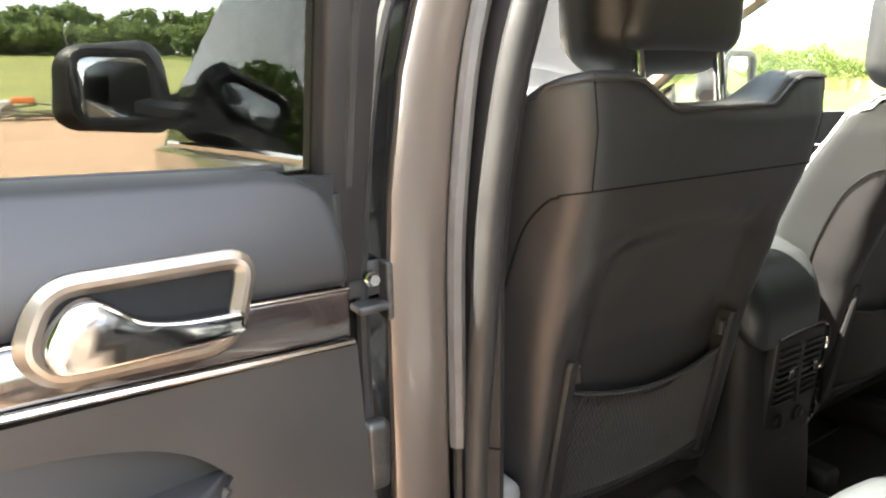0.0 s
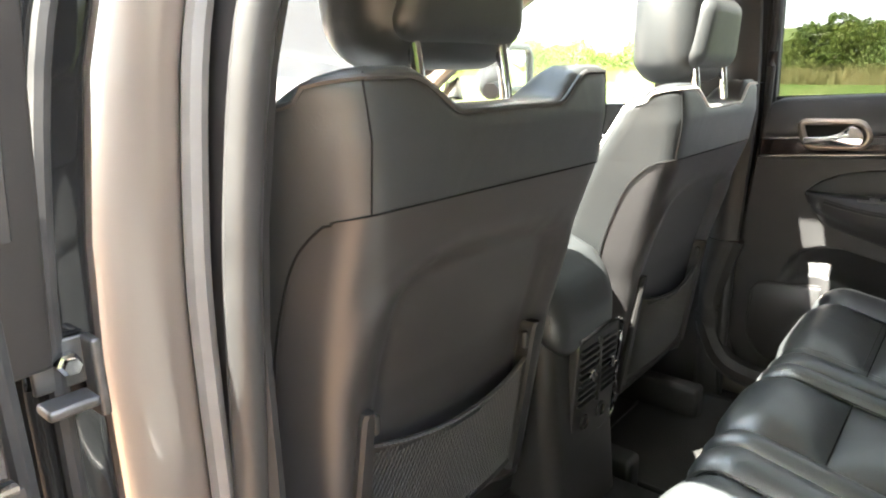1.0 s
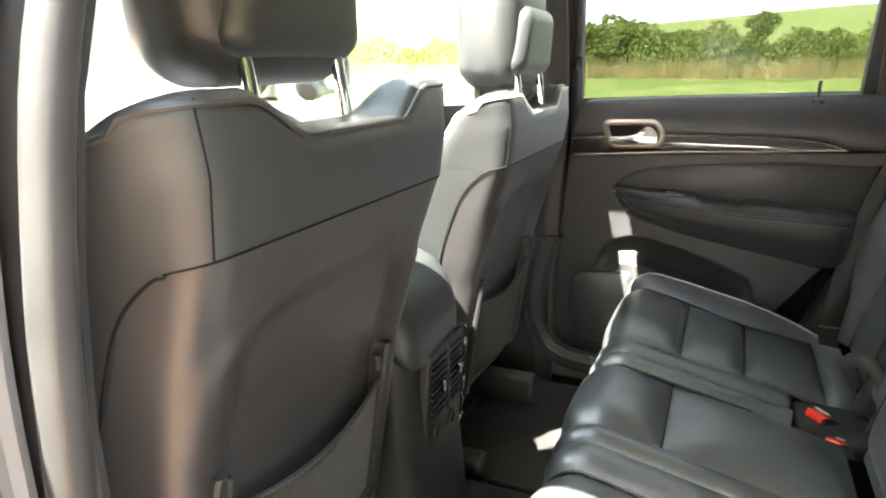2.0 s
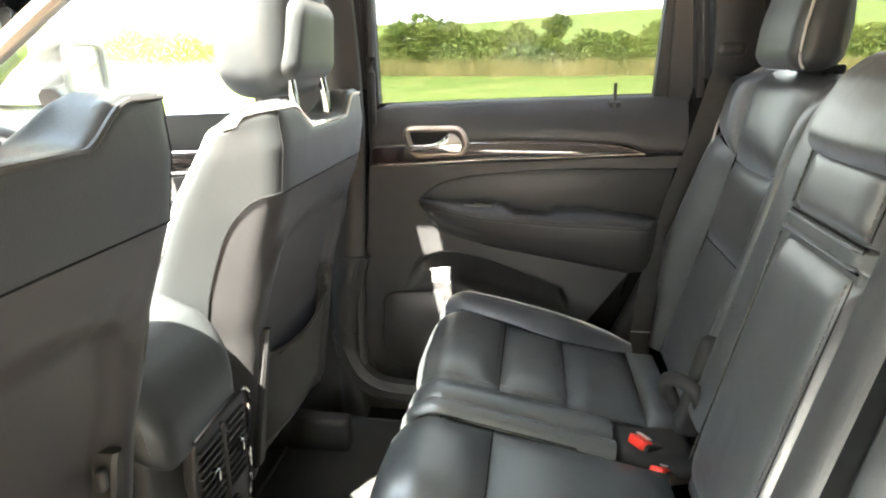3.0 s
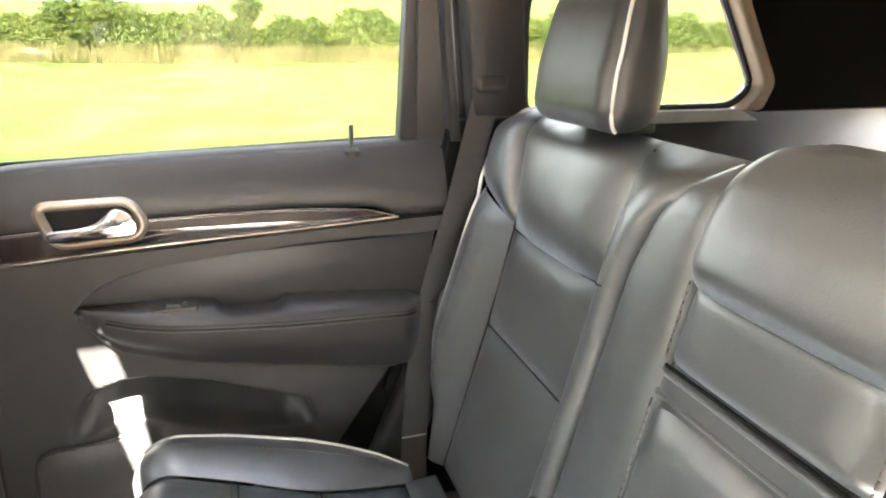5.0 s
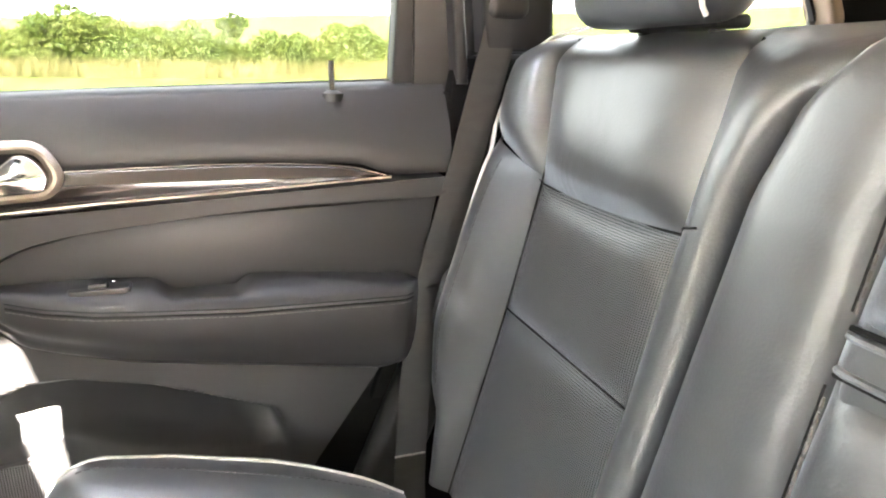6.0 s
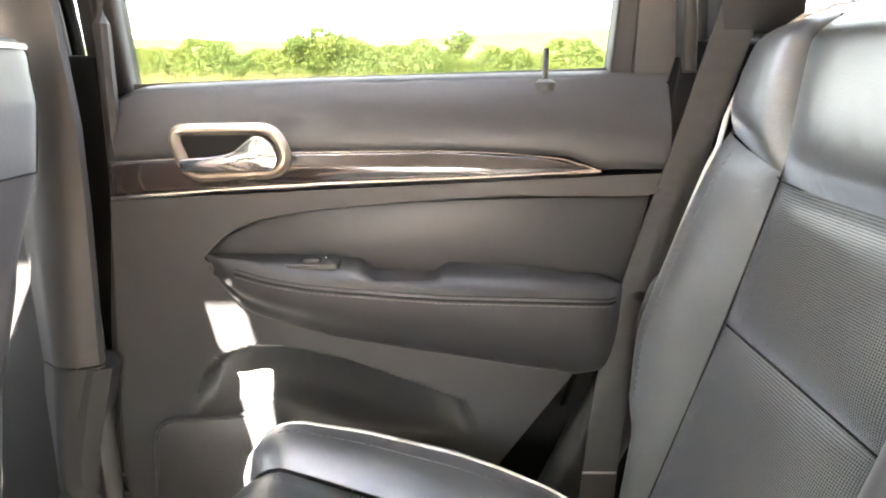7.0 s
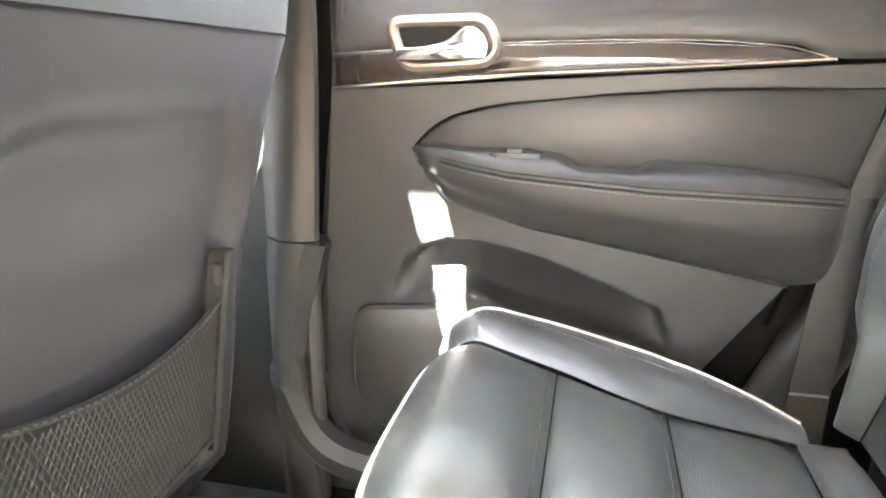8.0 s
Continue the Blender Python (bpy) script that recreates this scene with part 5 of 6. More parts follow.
def seat_half(s, name, label):
    """An outer rear seat; s is 1 for the one beside the closed door."""
    # the seat beside the open door is the wider one, on its inner side
    wide = lambda u, k: 2 * CX - u + k * min(1.0, max(0.0, (0.62 - u) / 0.27))
    m = lambda u: u if s > 0 else 2 * CX - u
    cp = lambda u, v, h: (lambda p: np.array([p[0] if s > 0 else wide(p[0], 0.055), p[1], p[2]]))(cushion_place(u, v, h))
    bp = lambda u, v, h: (lambda p: np.array([p[0] if s > 0 else wide(p[0], 0.082), p[1], p[2]]))(back_place(u, v, h))
    t = thing(name, (m(0.47), -0.4, 0.48), label, "car seat", "rear seats")
    q = side_point(s)
    body = rbox((0.455, -0.35, 0.655), (0.50, 0.36, 0.17), 0.05)
    part("cushion_core", body if s > 0 else mirrored(body), LEATHER, t)
    backcore = rbox((0.500, -0.750, 1.00), (0.46, 0.10, 0.58), 0.045, 4, 4, lambda x, y, z: (x, y - 0.234 * (z + 0.0), z))
    part("back_core", backcore if s > 0 else mirrored(backcore), LEATHER, t)
    # cushion panels: front, middle, rear, outer bolster, inner bolster
    part("front_panel", pad(cp, [(0.300, 0.287), (0.602, 0.287), (0.650, 0.56), (0.305, 0.56)], 0.016, 30, edge=0.008), LEATHER, t)
    part("centre_panel", pad(cp, [(0.300, 0.168), (0.576, 0.168), (0.602, 0.287), (0.305, 0.287)], 0.011, 22, edge=0.008), LEATHER, t)
    part("rear_panel", pad(cp, [(0.300, 0.030), (0.590, 0.030), (0.576, 0.168), (0.305, 0.168)], 0.011, 22, edge=0.007), PERF, t, "perforated black leather panel")
    part("rear_roll", pad(cp, [(0.300, -0.03), (0.620, -0.03), (0.600, 0.030), (0.300, 0.030)], 0.014, 12), LEATHER, t)

    def bolster(a, b):
        v = 0.015 + 0.535 * a
        inner = lerp(v, [0.0, 0.168, 0.287, 0.56], [0.600, 0.576, 0.602, 0.650])
        outer = lerp(v, [0.0, 0.06, 0.18, 0.30, 0.40, 0.56], [0.632, 0.672, 0.708, 0.716, 0.706, 0.700])
        k = math.pi * b
        u = inner + (outer - inner) * min(1.0, b * 1.25)
        h = 0.017 * math.sin(k) ** 0.9 * min(1.0, 0.25 + v / 0.16) - 0.004 - (0.05 * max(0, b - 0.8) / 0.2)
        return cp(u, v, h)

    P = np.array([[bolster(a, b) for b in np.linspace(0, 1, 16)] for a in np.linspace(0, 1, 34)])
    part("side_bolster", grid(P), LEATHER, t)
    edge = [bolster(a, 0.72) for a in np.linspace(0.0, 0.98, 30)]
    part("piping", tube(smooth_line(edge, 2), 0.0024, 6), PIPING, t, "pale piping round the cushion")
    stitch = [bolster(a, 0.50) for a in np.linspace(0.03, 0.72, 30)]
    part("stitching", stitches(smooth_line(stitch, 2), 0.006, 0.003, 0.0008), THREAD, t)
    roll = [[cp(0.300 - 0.075 * b, v, 0.014 * math.sin(math.pi * b) ** 0.6 - 0.006) for b in np.linspace(0, 1, 10)] for v in np.linspace(0.10, 0.56, 30)]
    part("inner_bolster", grid(np.array(roll)), LEATHER, t)
    for pts in ([(0.300, 0.168), (0.576, 0.168)], [(0.300, 0.287), (0.602, 0.287)], [(0.300, 0.04), (0.300, 0.30), (0.300, 0.42), (0.300, 0.52)], [(0.590, 0.03), (0.576, 0.168), (0.602, 0.287), (0.622, 0.40), (0.645, 0.52)]):
        run = [cp(u, v, -0.0035) for u, v in smooth_line(pts, 8)]
        part("seam", tube(run, 0.0009, 6), SEAM, t)
    for pts in ([(0.306, 0.178), (0.572, 0.178)], [(0.306, 0.297), (0.598, 0.297)], [(0.309, 0.05), (0.309, 0.30), (0.309, 0.42), (0.309, 0.50)]):
        run = [cp(u, v, 0.0035) for u, v in smooth_line(pts, 8)]
        part("seam_stitching", stitches(run, 0.004, 0.0015, 0.0006), THREAD, t)
    # backrest panels
    part("head_panel", pad(bp, [(0.352, 1.157), (0.606, 1.157), (0.655, 1.322), (0.352, 1.318)], 0.018, 30, edge=0.006, bow=(-0.008, 0, 0, 0)), LEATHER, t)
    part("shoulder_panel", pad(bp, [(0.606, 1.155), (0.750, 1.194), (0.716, 1.324), (0.655, 1.322)], 0.020, 22, edge=0.006, bow=(0, 0.015, 0, 0)), LEATHER, t)
    part("upper_insert", pad(bp, [(0.353, 1.001), (0.612, 1.003), (0.606, 1.156), (0.352, 1.156)], 0.012, 34, edge=0.006, power=5), BACKPERF, t, "perforated black leather insert")
    part("lower_insert", pad(bp, [(0.372, 0.735), (0.640, 0.735), (0.612, 1.002), (0.353, 1.000)], 0.012, 34, edge=0.006, power=5), BACKPERF, t, "perforated black leather insert")

    def wing(a, b):
        v = 0.735 + (1.163 + 0.036 * b - 0.735) * a
        inner = lerp(v, [0.735, 1.003, 1.16, 1.2], [0.640, 0.612, 0.606, 0.62])
        outer = lerp(v, [0.735, 0.835, 0.860, 0.92, 1.10, 1.2], [0.668, 0.672, 0.708, 0.722, 0.728, 0.735])
        out = lerp(v, [0.735, 0.85, 0.95, 1.2], [0.020, 0.035, 0.050, 0.026])
        h = out * math.sin(min(1.0, b * 1.1) * math.pi * 0.72) - 0.07 * max(0, b - 0.75)
        h = h * (1 - 0.6 * a ** 16) - 0.004
        return bp(inner + (outer - inner) * min(1.0, b * 1.2), v, h)

    P = np.array([[wing(a, b) for b in np.linspace(0, 1, 16)] for a in np.linspace(0, 1, 36)])
    part("wing_bolster", grid(P), LEATHER, t, "leather side bolster")
    rim = [wing(a, 0.84) + np.array([0.002 * s, 0.002, 0]) for a in np.linspace(0.24, 0.96, 22)] + [bp(0.738, 1.206, 0.012), bp(0.734, 1.24, 0.010), bp(0.725, 1.28, 0.009), bp(0.705, 1.318, 0.007), bp(0.66, 1.330, 0.005)]
    part("piping", tube(smooth_line(rim, 2), 0.0029, 6), PIPING, t, "pale piping up the backrest edge")
    part("stitching", stitches(smooth_line([wing(a, 0.55) for a in np.linspace(0.30, 0.97, 24)], 2), 0.006, 0.003, 0.0008), THREAD, t)

    def inner_wing(a, b):
        v = 0.735 + (1.318 - 0.735) * a
        h = 0.034 * math.sin(math.pi * 0.62 * min(1, b * 1.25)) - 0.10 * max(0, b - 0.8)
        h = h * (1 - max(0, (a - 0.86) / 0.14) ** 2) - 0.004
        u0 = lerp(v, [0.735, 1.0, 1.2], [0.372, 0.353, 0.352])
        u1 = lerp(v, [0.735, 0.9, 1.08, 1.2, 1.26, 1.318], [0.312, 0.300, 0.290, 0.286, 0.266, 0.215])
        return bp(u0 + (u1 - u0) * min(1, b * 1.1), v, h)

    P = np.array([[inner_wing(a, b) for b in np.linspace(0, 1, 14)] for a in np.linspace(0, 1, 36)])
    part("inner_wing", grid(P), LEATHER, t)
    part("wing_seam", tube([inner_wing(0.7255 + 0.025 * b, b) + np.array([0, 0.0008, 0.0008]) for b in np.linspace(0.02, 0.66, 14)], 0.0009, 6), SEAM, t)
    for pts in ([(0.606, 1.157), (0.735, 1.200)], [(0.352, 1.156), (0.48, 1.149), (0.606, 1.156)], [(0.353, 1.001), (0.612, 1.0025)], [(0.606, 1.156), (0.612, 1.003), (0.636, 0.76)], [(0.606, 1.157), (0.655, 1.318)], [(0.352, 1.157), (0.352, 1.310)]):
        part("seam", tube(smooth_line([bp(u, v, -0.004) for u, v in pts], 6), 0.0012, 6), SEAM, t)
    # headrest of the rear seat
    part("headrest_base", rbox((m(0.47), -0.775, 1.325), (0.13, 0.04, 0.012), 0.005), DARK, t)
    V, F = rbox((0, 0, 0), (0.204, 0.080, 0.172), 0.032, 5, 5, lambda x, y, z: (x * (1 - 0.10 * np.clip(z / 0.075, 0, 1)), y * (1 - 0.30 * np.clip(z / 0.075, -0.2, 1)) - 0.10 * z, z))
    # the darker leather copy stands in for shade on this headrest
    h = part("headrest", (V + np.array([m(0.472), -0.750, 1.408]), F), DARKLEATHER, t, "black leather headrest with pale piping")
    loop = []
    for a in np.linspace(-1, 1, 22):
        z = 0.088 * a
        loop.append((m(0.472) - s * 0.100 * (1 - 0.10 * max(0, a)) * 0.97, -0.750 + 0.030 * (1 - 0.30 * max(-0.2, a)) * (1 - 0.35 * abs(a) ** 6) - 0.10 * z, 1.408 + z * (1 - 0.06 * abs(a) ** 6)))
    part("headrest_piping", tube(loop, 0.0022, 6), PIPING, h)
    for X in (0.425, 0.530):
        part("headrest_post", tube([(m(X), -0.775, 1.315), (m(X), -0.772, 1.37)], 0.007, 8), DARK, t)
    return t


seat_half(1, "rear_seat", "black leather rear seat with perforated panels and pale piping")
seat_half(-1, "rear_seat", "black leather rear seat beside the open door, partly sunlit")

# middle seat with folded armrest
MC = 0.075          # the middle seat's own middle line
MX0, MX1 = -0.047, 0.164
mid = thing("middle_seat", (MC, -0.4, 0.48), "narrow middle rear seat with fold-down armrest and headrest", "car seat", "rear seats")
part("cushion_core", rbox((MC, -0.35, 0.655), (0.30, 0.36, 0.17), 0.05), LEATHER, mid)
part("front_panel", pad(cushion_place, [(-0.033, 0.289), (0.180, 0.289), (0.178, 0.56), (-0.045, 0.56)], 0.016, 30, edge=0.008), LEATHER, mid)
part("rear_panel", pad(cushion_place, [(-0.033, 0.02), (0.186, 0.02), (0.180, 0.289), (-0.033, 0.289)], 0.014, 26, edge=0.008), LEATHER, mid)
part("seam", tube([cushion_place(u, 0.289, -0.004) for u in np.linspace(-0.03, 0.178, 6)], 0.0012, 6), SEAM, mid)
for a, b in ((-0.036, -0.090), (0.183, 0.230)):
    roll = [[cushion_place(a + (b - a) * k, v, 0.016 * math.sin(math.pi * k) ** 0.6 - 0.006) for k in np.linspace(0, 1, 12)] for v in np.linspace(0.10, 0.56, 36)]
    part("side_roll", grid(np.array(roll)), LEATHER, mid)
    part("roll_seam", tube([cushion_place(a, v, -0.003) for v in np.linspace(0.16, 0.54, 24)], 0.0012, 6), SEAM, mid)
    part("roll_stitching", stitches([cushion_place(a + (b - a) * 0.14, v, 0.0060) for v in np.linspace(0.18, 0.54, 30)], 0.005, 0.0025, 0.0007), THREAD, mid)
mp = lambda u, v, h: back_place(u, v, h + 0.046)
lean_box = lambda x, y, z: (x, y - 0.234 * z, z)
part("back_core", rbox((MC + 0.010, -0.745, 1.00), (0.34, 0.10, 0.58), 0.03, 4, 4, lean_box), LEATHER, mid)
arm = part("armrest", rbox(back_place(0.5 * (MX0 + MX1), 0.980, 0.004), (MX1 - MX0 - 0.004, 0.085, 0.49), 0.016, 5, 4, lean_box), LEATHER, mid, "folded-up leather armrest")
part("armrest_top", pad(mp, [(MX0, 1.149), (MX1, 1.149), (MX1 - 0.004, 1.228), (MX0 + 0.004, 1.228)], 0.015, 30, edge=0.010, power=8), LEATHER, arm)
part("armrest_face", pad(mp, [(MX0, 0.745), (MX1, 0.745), (MX1, 1.124), (MX0, 1.124)], 0.014, 34, edge=0.010, power=10), LEATHER, arm)
part("pull_strap", pad(mp, [(MX0 - 0.001, 1.124), (MX1 + 0.001, 1.124), (MX1 + 0.001, 1.149), (MX0 - 0.001, 1.149)], 0.0115, 24, edge=0.010, power=12), LEATHER, arm, "flat leather pull strap with stitched hems")
for v in (1.1275, 1.1455):
    part("strap_hem", tube([mp(u, v, 0.0112 - 0.010 * max(0.0, abs(u - 0.5 * (MX0 + MX1)) - 0.088) / 0.018) for u in np.linspace(MX0 + 0.010, MX1 - 0.010, 24)], 0.0024, 8), LEATHER, arm)
for v in (1.124, 1.149):
    part("strap_seam", tube([mp(u, v, 0.005) for u in np.linspace(MX0 + 0.008, MX1 - 0.008, 8)], 0.0018, 6), SEAM, arm)
for v0, v1 in ((1.157, 1.222), (0.78, 1.118)):
    for u, d in ((MX1 - 0.012, -1), (MX0 + 0.0085, 1)):
        line = [mp(u, v, 0.0112) for v in np.linspace(v0, v1, 18)]
        part("stitching", stitches(line, 0.0058, 0.0026, 0.0010), THREAD, arm)
        part("edge_seam", tube([mp(u - d * 0.0042, v, 0.0080) for v in np.linspace(v0, v1, 18)], 0.0009, 6), SEAM, arm)


def side_strip(sign):
    """Padded strip between the armrest and the outer seat's inner roll."""
    P = np.empty((44, 16, 3))
    for i, v in enumerate(np.linspace(0.80, 1.315, 44)):
        if sign > 0:
            u0, u1 = 0.158, lerp(v, [0.80, 0.9, 1.08, 1.2, 1.26, 1.315], [0.298, 0.294, 0.285, 0.278, 0.258, 0.205])
        else:
            u0, u1 = -0.046, lerp(v, [0.80, 1.2, 1.26, 1.315], [-0.116, -0.113, -0.10, -0.07])
        for j, k in enumerate(np.linspace(0, 1, 16)):
            P[i, j] = back_place(u0 + (u1 - u0) * k, v, (0.012 if sign > 0 else 0.040) + (0.030 if sign > 0 else 0.012) * (1 - (2 * k - 1) ** 4) * (1 - max(0.0, (v - 1.27) / 0.05) ** 2 * 0.6))
    return grid(P)


part("side_strip", side_strip(1), LEATHER, mid, "plain leather strip beside the armrest")
part("side_strip", side_strip(-1), WEBSTRIP, mid, "fine-ribbed dark strip beside the armrest")
part("lower_roll", pad(lambda u, v, h: back_place(u, v, h + 0.030), [(-0.03, 0.735), (0.19, 0.735), (0.205, 0.86), (-0.03, 0.80)], 0.012, 18, edge=0.008), LEATHER, mid)
HX0, HX1 = -0.090, 0.156
hshape = rbox(back_place(0.5 * (HX0 + HX1), 1.286, 0.020), (HX1 - HX0, 0.112, 0.118), 0.034, 6, 5, lambda x, y, z: (x * (1 - 0.12 * np.clip(z / 0.059, -0.1, 1) ** 2 * (x > 0)), y * (1 - 0.22 * np.clip(z / 0.07, 0, 1)) - 0.34 * z + 0.006 * np.cos(x * 12), z))
hr = part("headrest", hshape, LEATHER, mid, "wide low leather headrest")
skin = BVHTree.FromPolygons([tuple(p) for p in hshape[0]], [tuple(f) for f in hshape[1]])
for k in (0.0, 0.005, -0.005):
    hits = [skin.ray_cast(Vector(back_place(HX0 + 0.030 + k, v, 0.2)), Vector((0, -0.974, -0.225)))[0] for v in np.linspace(1.225, 1.345, 24)]
    line = [(p.x, p.y + 0.0004, p.z) for p in hits if p is not None]
    if len(line) > 3:
        part("headrest_seam", stitches(line, 0.0045, 0.002, 0.0009) if k else tube(line, 0.0012, 6), THREAD if k else SEAM, hr)

# buckles between the seats
bk = thing("belt_buckle", (0.25, -0.5, 0.74), "black belt buckle with a red release button", "belt buckle", "belt buckles")
bm_box = lambda c, s, r, rot: (lambda V, F: (V @ np.array(Euler(rot).to_matrix()).T + np.array(c), F))(*rbox((0, 0, 0), s, r))
part("buckle_body", bm_box((0.258, -0.532, 0.738), (0.045, 0.075, 0.024), 0.007, (0.35, 0.1, 0.5)), DARK, bk)
part("release_button", bm_box((0.246, -0.507, 0.755), (0.036, 0.022, 0.016), 0.004, (0.35, 0.1, 0.5)), RED, bk, "bright red button")
part("button_label", bm_box((0.2505, -0.513, 0.7645), (0.028, 0.010, 0.0015), 0.0004, (0.35, 0.1, 0.5)), PALE, bk)
copy_thing(bk, Matrix.Translation((0.212, -0.520, 0.715)) @ Matrix.Rotation(0.3, 4, "Z"))
single("buckle_pocket", rbox((0.262, -0.53, 0.728), (0.11, 0.13, 0.045), 0.02), DARK, "dark stowage pocket between the cushions", "stowage pocket")
guide = thing("belt_guide", (0.29, -0.62, 0.80), "black plastic belt guide between the backrests", "belt guide")
part("guide_body", bm_box((0.294, -0.600, 0.835), (0.034, 0.040, 0.17), 0.014, (0.25, 0.15, 0)), RUBBER, guide)
part("guide_loop", tube(smooth_line([(0.300, -0.565, 0.80), (0.285, -0.545, 0.84), (0.262, -0.555, 0.862), (0.245, -0.585, 0.845), (0.235, -0.60, 0.79)], 5), 0.012, 10), RUBBER, guide)

# seat belt beside the closed door
belt = thing("seat_belt", (0.74, -0.6, 0.7), "dark grey seat belt hanging beside the rear seat", "seat belt")
web = smooth_line([(0.735, -0.735, 1.44), (0.745, -0.712, 1.342), (0.772, -0.675, 1.16), (0.780, -0.640, 1.03), (0.760, -0.602, 0.88), (0.735, -0.582, 0.72), (0.72, -0.578, 0.64)], 6)
part("webbing", sweep(web, rect(0.047, 0.0022), up=(1, 0, 0.2)), WEB, belt)
part("tongue", rbox((0.780, -0.626, 0.992), (0.006, 0.034, 0.022), 0.002), DARK, belt, "dark latch tongue")
part("tongue_grip", rbox((0.781, -0.615, 0.975), (0.016, 0.046, 0.016), 0.005), DARK, belt)
part("upper_guide", rbox((0.745, -0.715, 1.36), (0.03, 0.060, 0.035), 0.014), DARK, belt, "dark guide in the pillar")
part("anchor_label", rbox((0.7315, -0.581, 0.74), (0.002, 0.045, 0.003), 0.0008), PALEPLASTIC, belt)
single("trim_seat_side", rbox((0.790, -0.598, 0.78), (0.05, 0.095, 0.46), 0.022, 4, 4, lambda x, y, z: (x, y - 0.42 * z, z)), PLASTIC, "smooth dark filler between door and rear seat", "side trim", kind="structure")

# ---- centre console ----
con = thing("centre_console", (CX, 0.3, 0.48), "charcoal centre console with padded lid and rear air vents", "console")


part("console_body", rbox((0.012, 0.40, 0.715), (0.225, 0.62, 0.44), 0.03, 4, 4, lambda x, y, z: (x * (1 + 0.12 * z), y + 0.02 * (z / 0.2), z)), PLASTIC, con)


def lid(x, y, z):
    d = np.clip((-y - 0.14) / 0.12, 0, 1)
    return x, y, z - 0.085 * d ** 2


part("padded_lid", rbox((0.005, 0.345, 0.985), (0.232, 0.52, 0.125), 0.050, 5, 5, lid), DARKLEATHER, con, "padded black leather lid")
part("lid_stitching", stitches(smooth_line([(-0.100, 0.13, 1.000), (-0.104, 0.108, 0.965), (-0.106, 0.096, 0.915)], 8), 0.005, 0.003, 0.0009), THREAD, con)
plate = lambda u, v, d: (u, 0.104 - d + 0.10 * (v - 0.78) * -0.4, v)
panel = part("vent_panel", slab(rounded([(-0.044, 0.690), (0.095, 0.690), (0.112, 0.72), (0.112, 0.884), (-0.036, 0.884)], [0.012, 0.03, 0.02, 0.012, 0.012]), 0.016, 0.005, plate), DARK, con, "glossy black vent panel")
part("chrome_edge", tube(smooth_line([plate(u, v, 0.017) for u, v in ((-0.036, 0.886), (0.112, 0.886), (0.114, 0.80), (0.113, 0.72), (0.095, 0.692), (-0.02, 0.688))], 5), 0.0034, 8), CHROME, panel, "thin chrome edging")
for x0, x1 in ((-0.030, 0.028), (0.044, 0.100)):
    for k in range(9):
        z = 0.765 + 0.0125 * k
        part("slat", rbox(((x0 + x1) / 2, plate(0, z, 0.017)[1], z), (x1 - x0, 0.012, 0.0045), 0.0018, 1, 2), PLASTIC, panel)
    part("vent_knob", rbox(((x0 + x1) / 2 - 0.004, plate(0, 0.82, 0.026)[1], 0.82), (0.010, 0.012, 0.020), 0.003), CHROME, panel, "small bright knob")
part("vent_divider", rbox((0.036, plate(0, 0.815, 0.018)[1], 0.815), (0.010, 0.010, 0.12), 0.003), PLASTIC, panel)
for x in (0.0, 0.062):
    part("socket", loft([[(x + a, plate(0, 0.725, d)[1], 0.725 + b) for a, b in circle(r, 14)] for d, r in ((0.014, 0.015), (0.021, 0.015), (0.021, 0.011), (0.017, 0.010))]), PLASTIC, panel)
foot = thing("floor_vent", (-0.14, 0.06, 0.50), "ribbed black air outlet at the foot of the console", "air outlet")
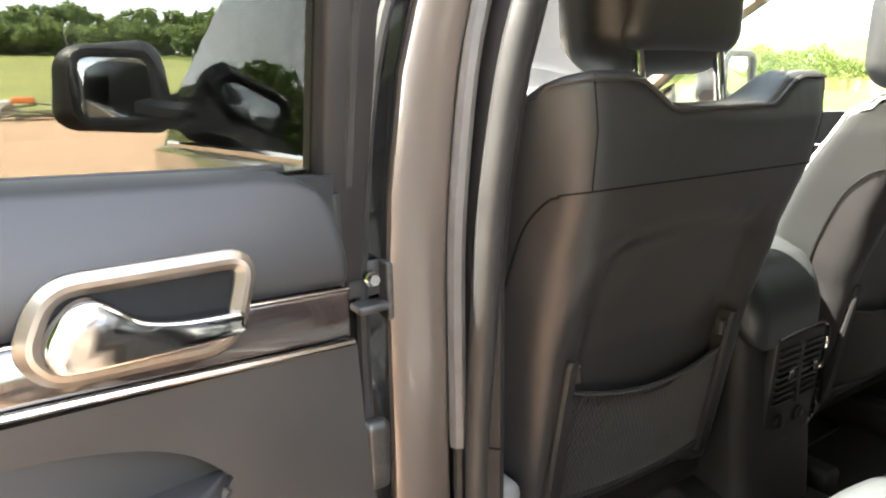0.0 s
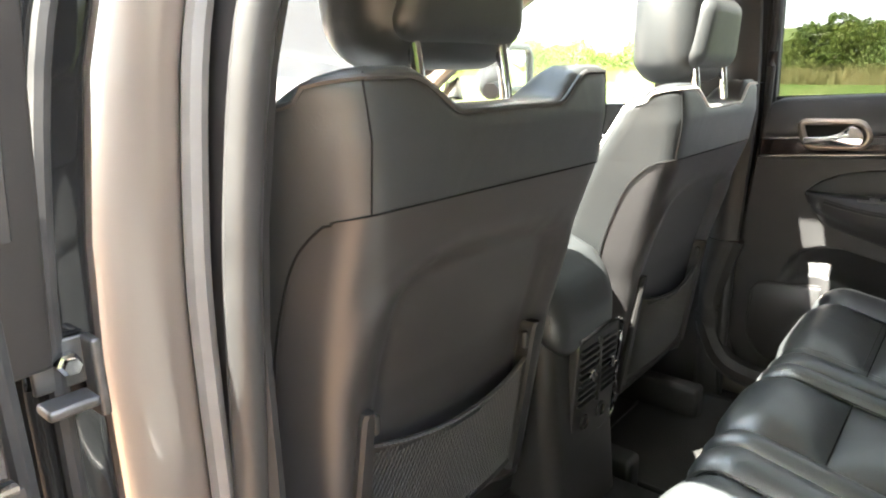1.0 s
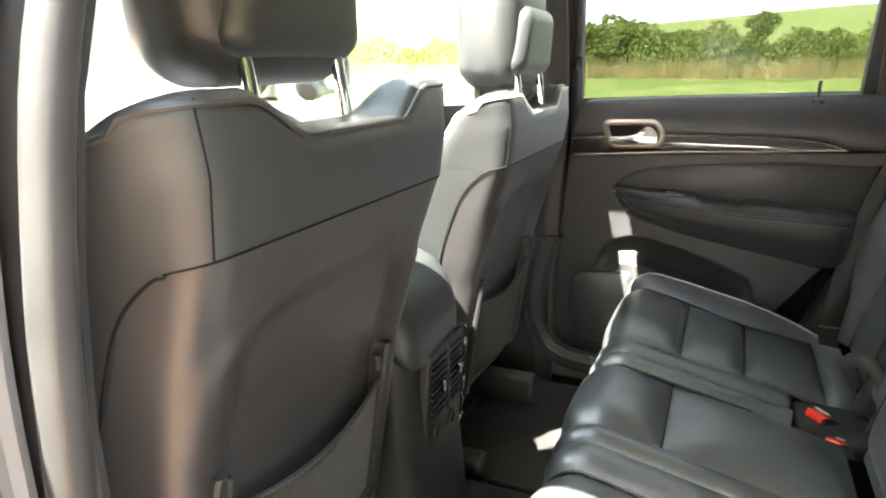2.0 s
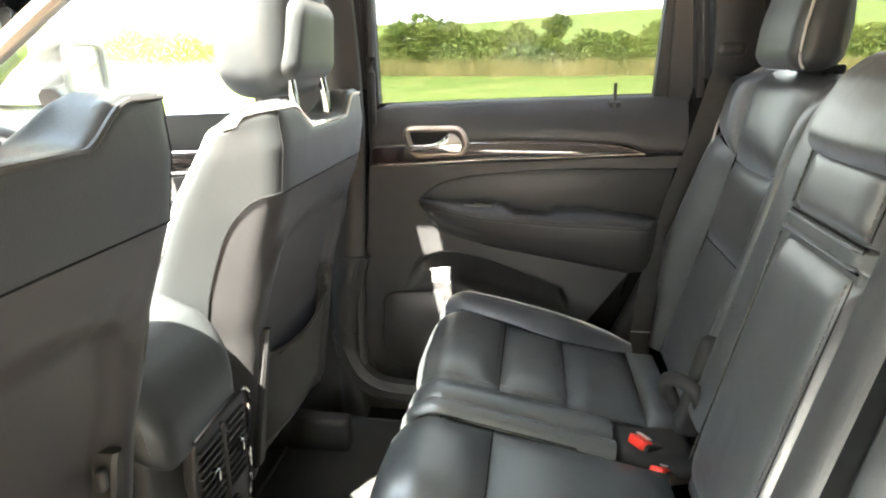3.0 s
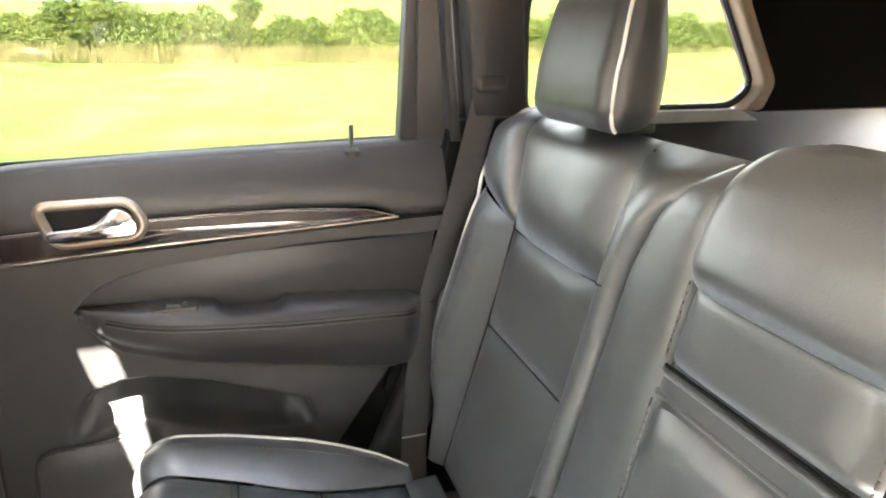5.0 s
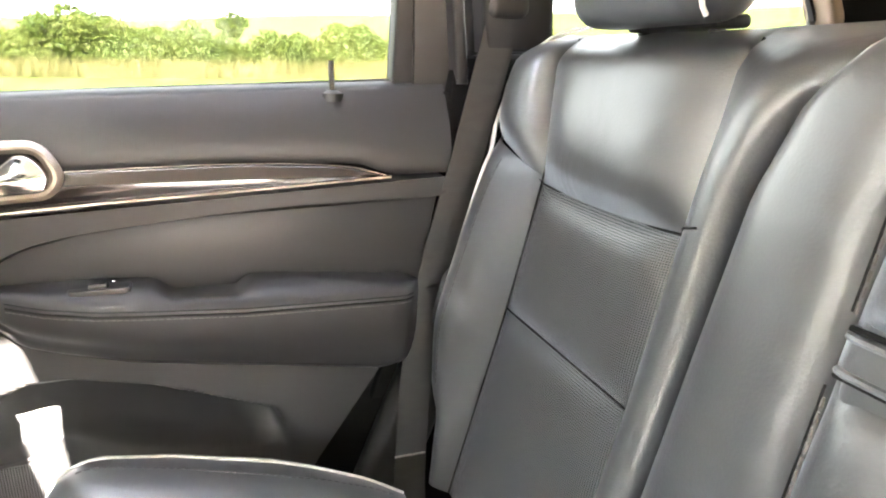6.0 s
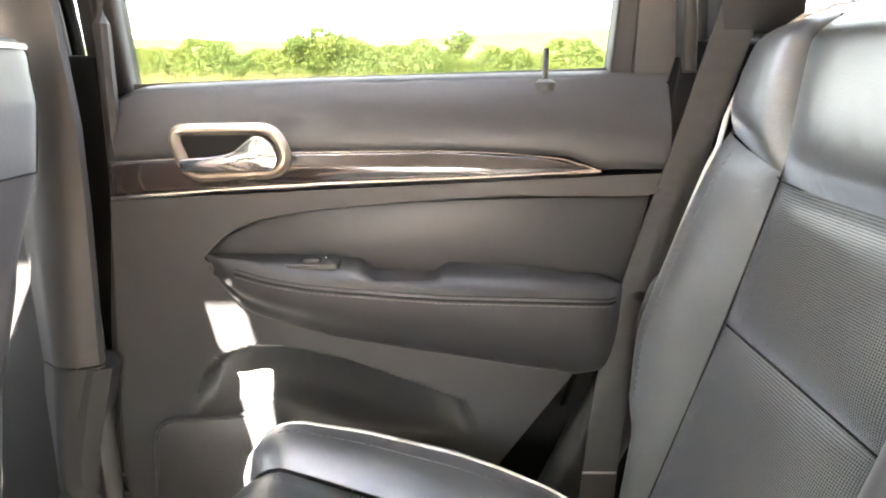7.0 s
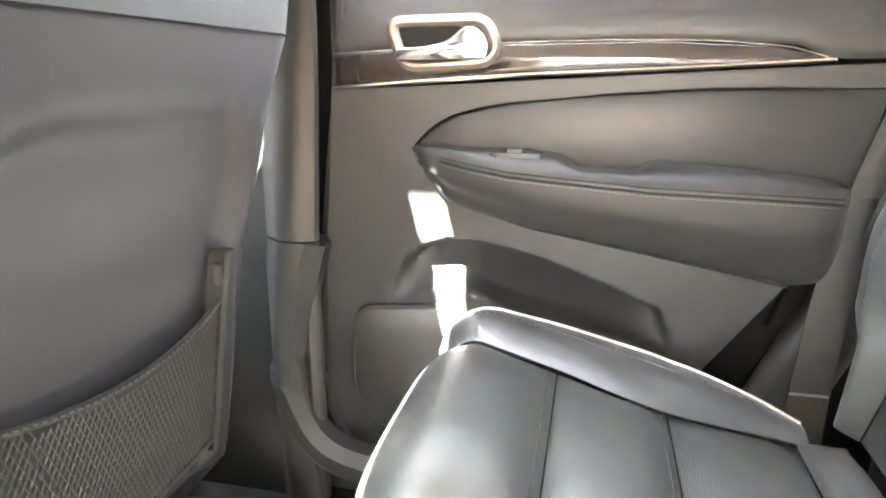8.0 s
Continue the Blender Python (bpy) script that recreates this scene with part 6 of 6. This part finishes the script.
part("outlet_body", rbox((-0.135, 0.14, 0.56), (0.11, 0.16, 0.09), 0.035, 4, 4, lambda x, y, z: (x, y, z + 0.2 * y)), PLASTIC, foot)
for k in range(6):
    part("outlet_rib", rbox((-0.135, 0.064 + 0.006 * k, 0.522 + 0.011 * k), (0.105 - 0.006 * abs(k - 2), 0.006, 0.004), 0.0015, 1, 1), SEAL, foot)

# ---- dashboard and wheel ----
dash = thing("dashboard", (CX, 0.95, 0.6), "dark dashboard under the windscreen", "dashboard", kind="structure")
part("dash_top", rbox((CX, 1.00, 1.075), (1.48, 0.42, 0.14), 0.05, 6, 4, lambda x, y, z: (x, y - 0.06 * np.cos(x * 2), z + 0.02 * np.cos(x * 3))), VINYL, dash)
part("dash_front", rbox((CX, 0.96, 0.88), (1.46, 0.28, 0.36), 0.05), PLASTIC, dash)
part("dash_inlay", rbox((CX, 0.815, 0.985), (1.40, 0.03, 0.05), 0.012), WOOD, dash)
part("instrument_hood", rbox((0.42, 0.82, 1.14), (0.36, 0.20, 0.09), 0.04), VINYL, dash)
sw = thing("steering_wheel", (0.42, 0.66, 0.98), "black leather steering wheel with silver spokes", "steering wheel")
tilt = np.array(Euler((radians(-24), 0, 0)).to_matrix())
ringp = [tilt @ np.array([0.185 * math.cos(a), 0, 0.185 * math.sin(a)]) + np.array([0.42, 0.66, 1.06]) for a in np.linspace(0, 2 * math.pi, 40, endpoint=False)]
part("rim", tube(ringp, 0.016, 10, closed=True, up=(0, 1, 0.1)), LEATHER, sw)
V, F = rbox((0, 0, 0), (0.17, 0.05, 0.14), 0.024)
part("hub", (V @ tilt.T + np.array([0.42, 0.665, 1.055]), F), VINYL, sw)
for a in (0.15, math.pi - 0.15, -math.pi / 2):
    p0, p1 = [tilt @ np.array([r * math.cos(a), 0, r * math.sin(a)]) + np.array([0.42, 0.662, 1.06]) for r in (0.06, 0.18)]
    part("spoke", sweep([p0, p1], rect(0.035, 0.014, 0.004), up=(0, 1, 0)), SATINGREY, sw)
part("column", tube([(0.42, 0.68, 1.05), (0.42, 0.86, 0.97)], 0.04, 10), DARK, sw)
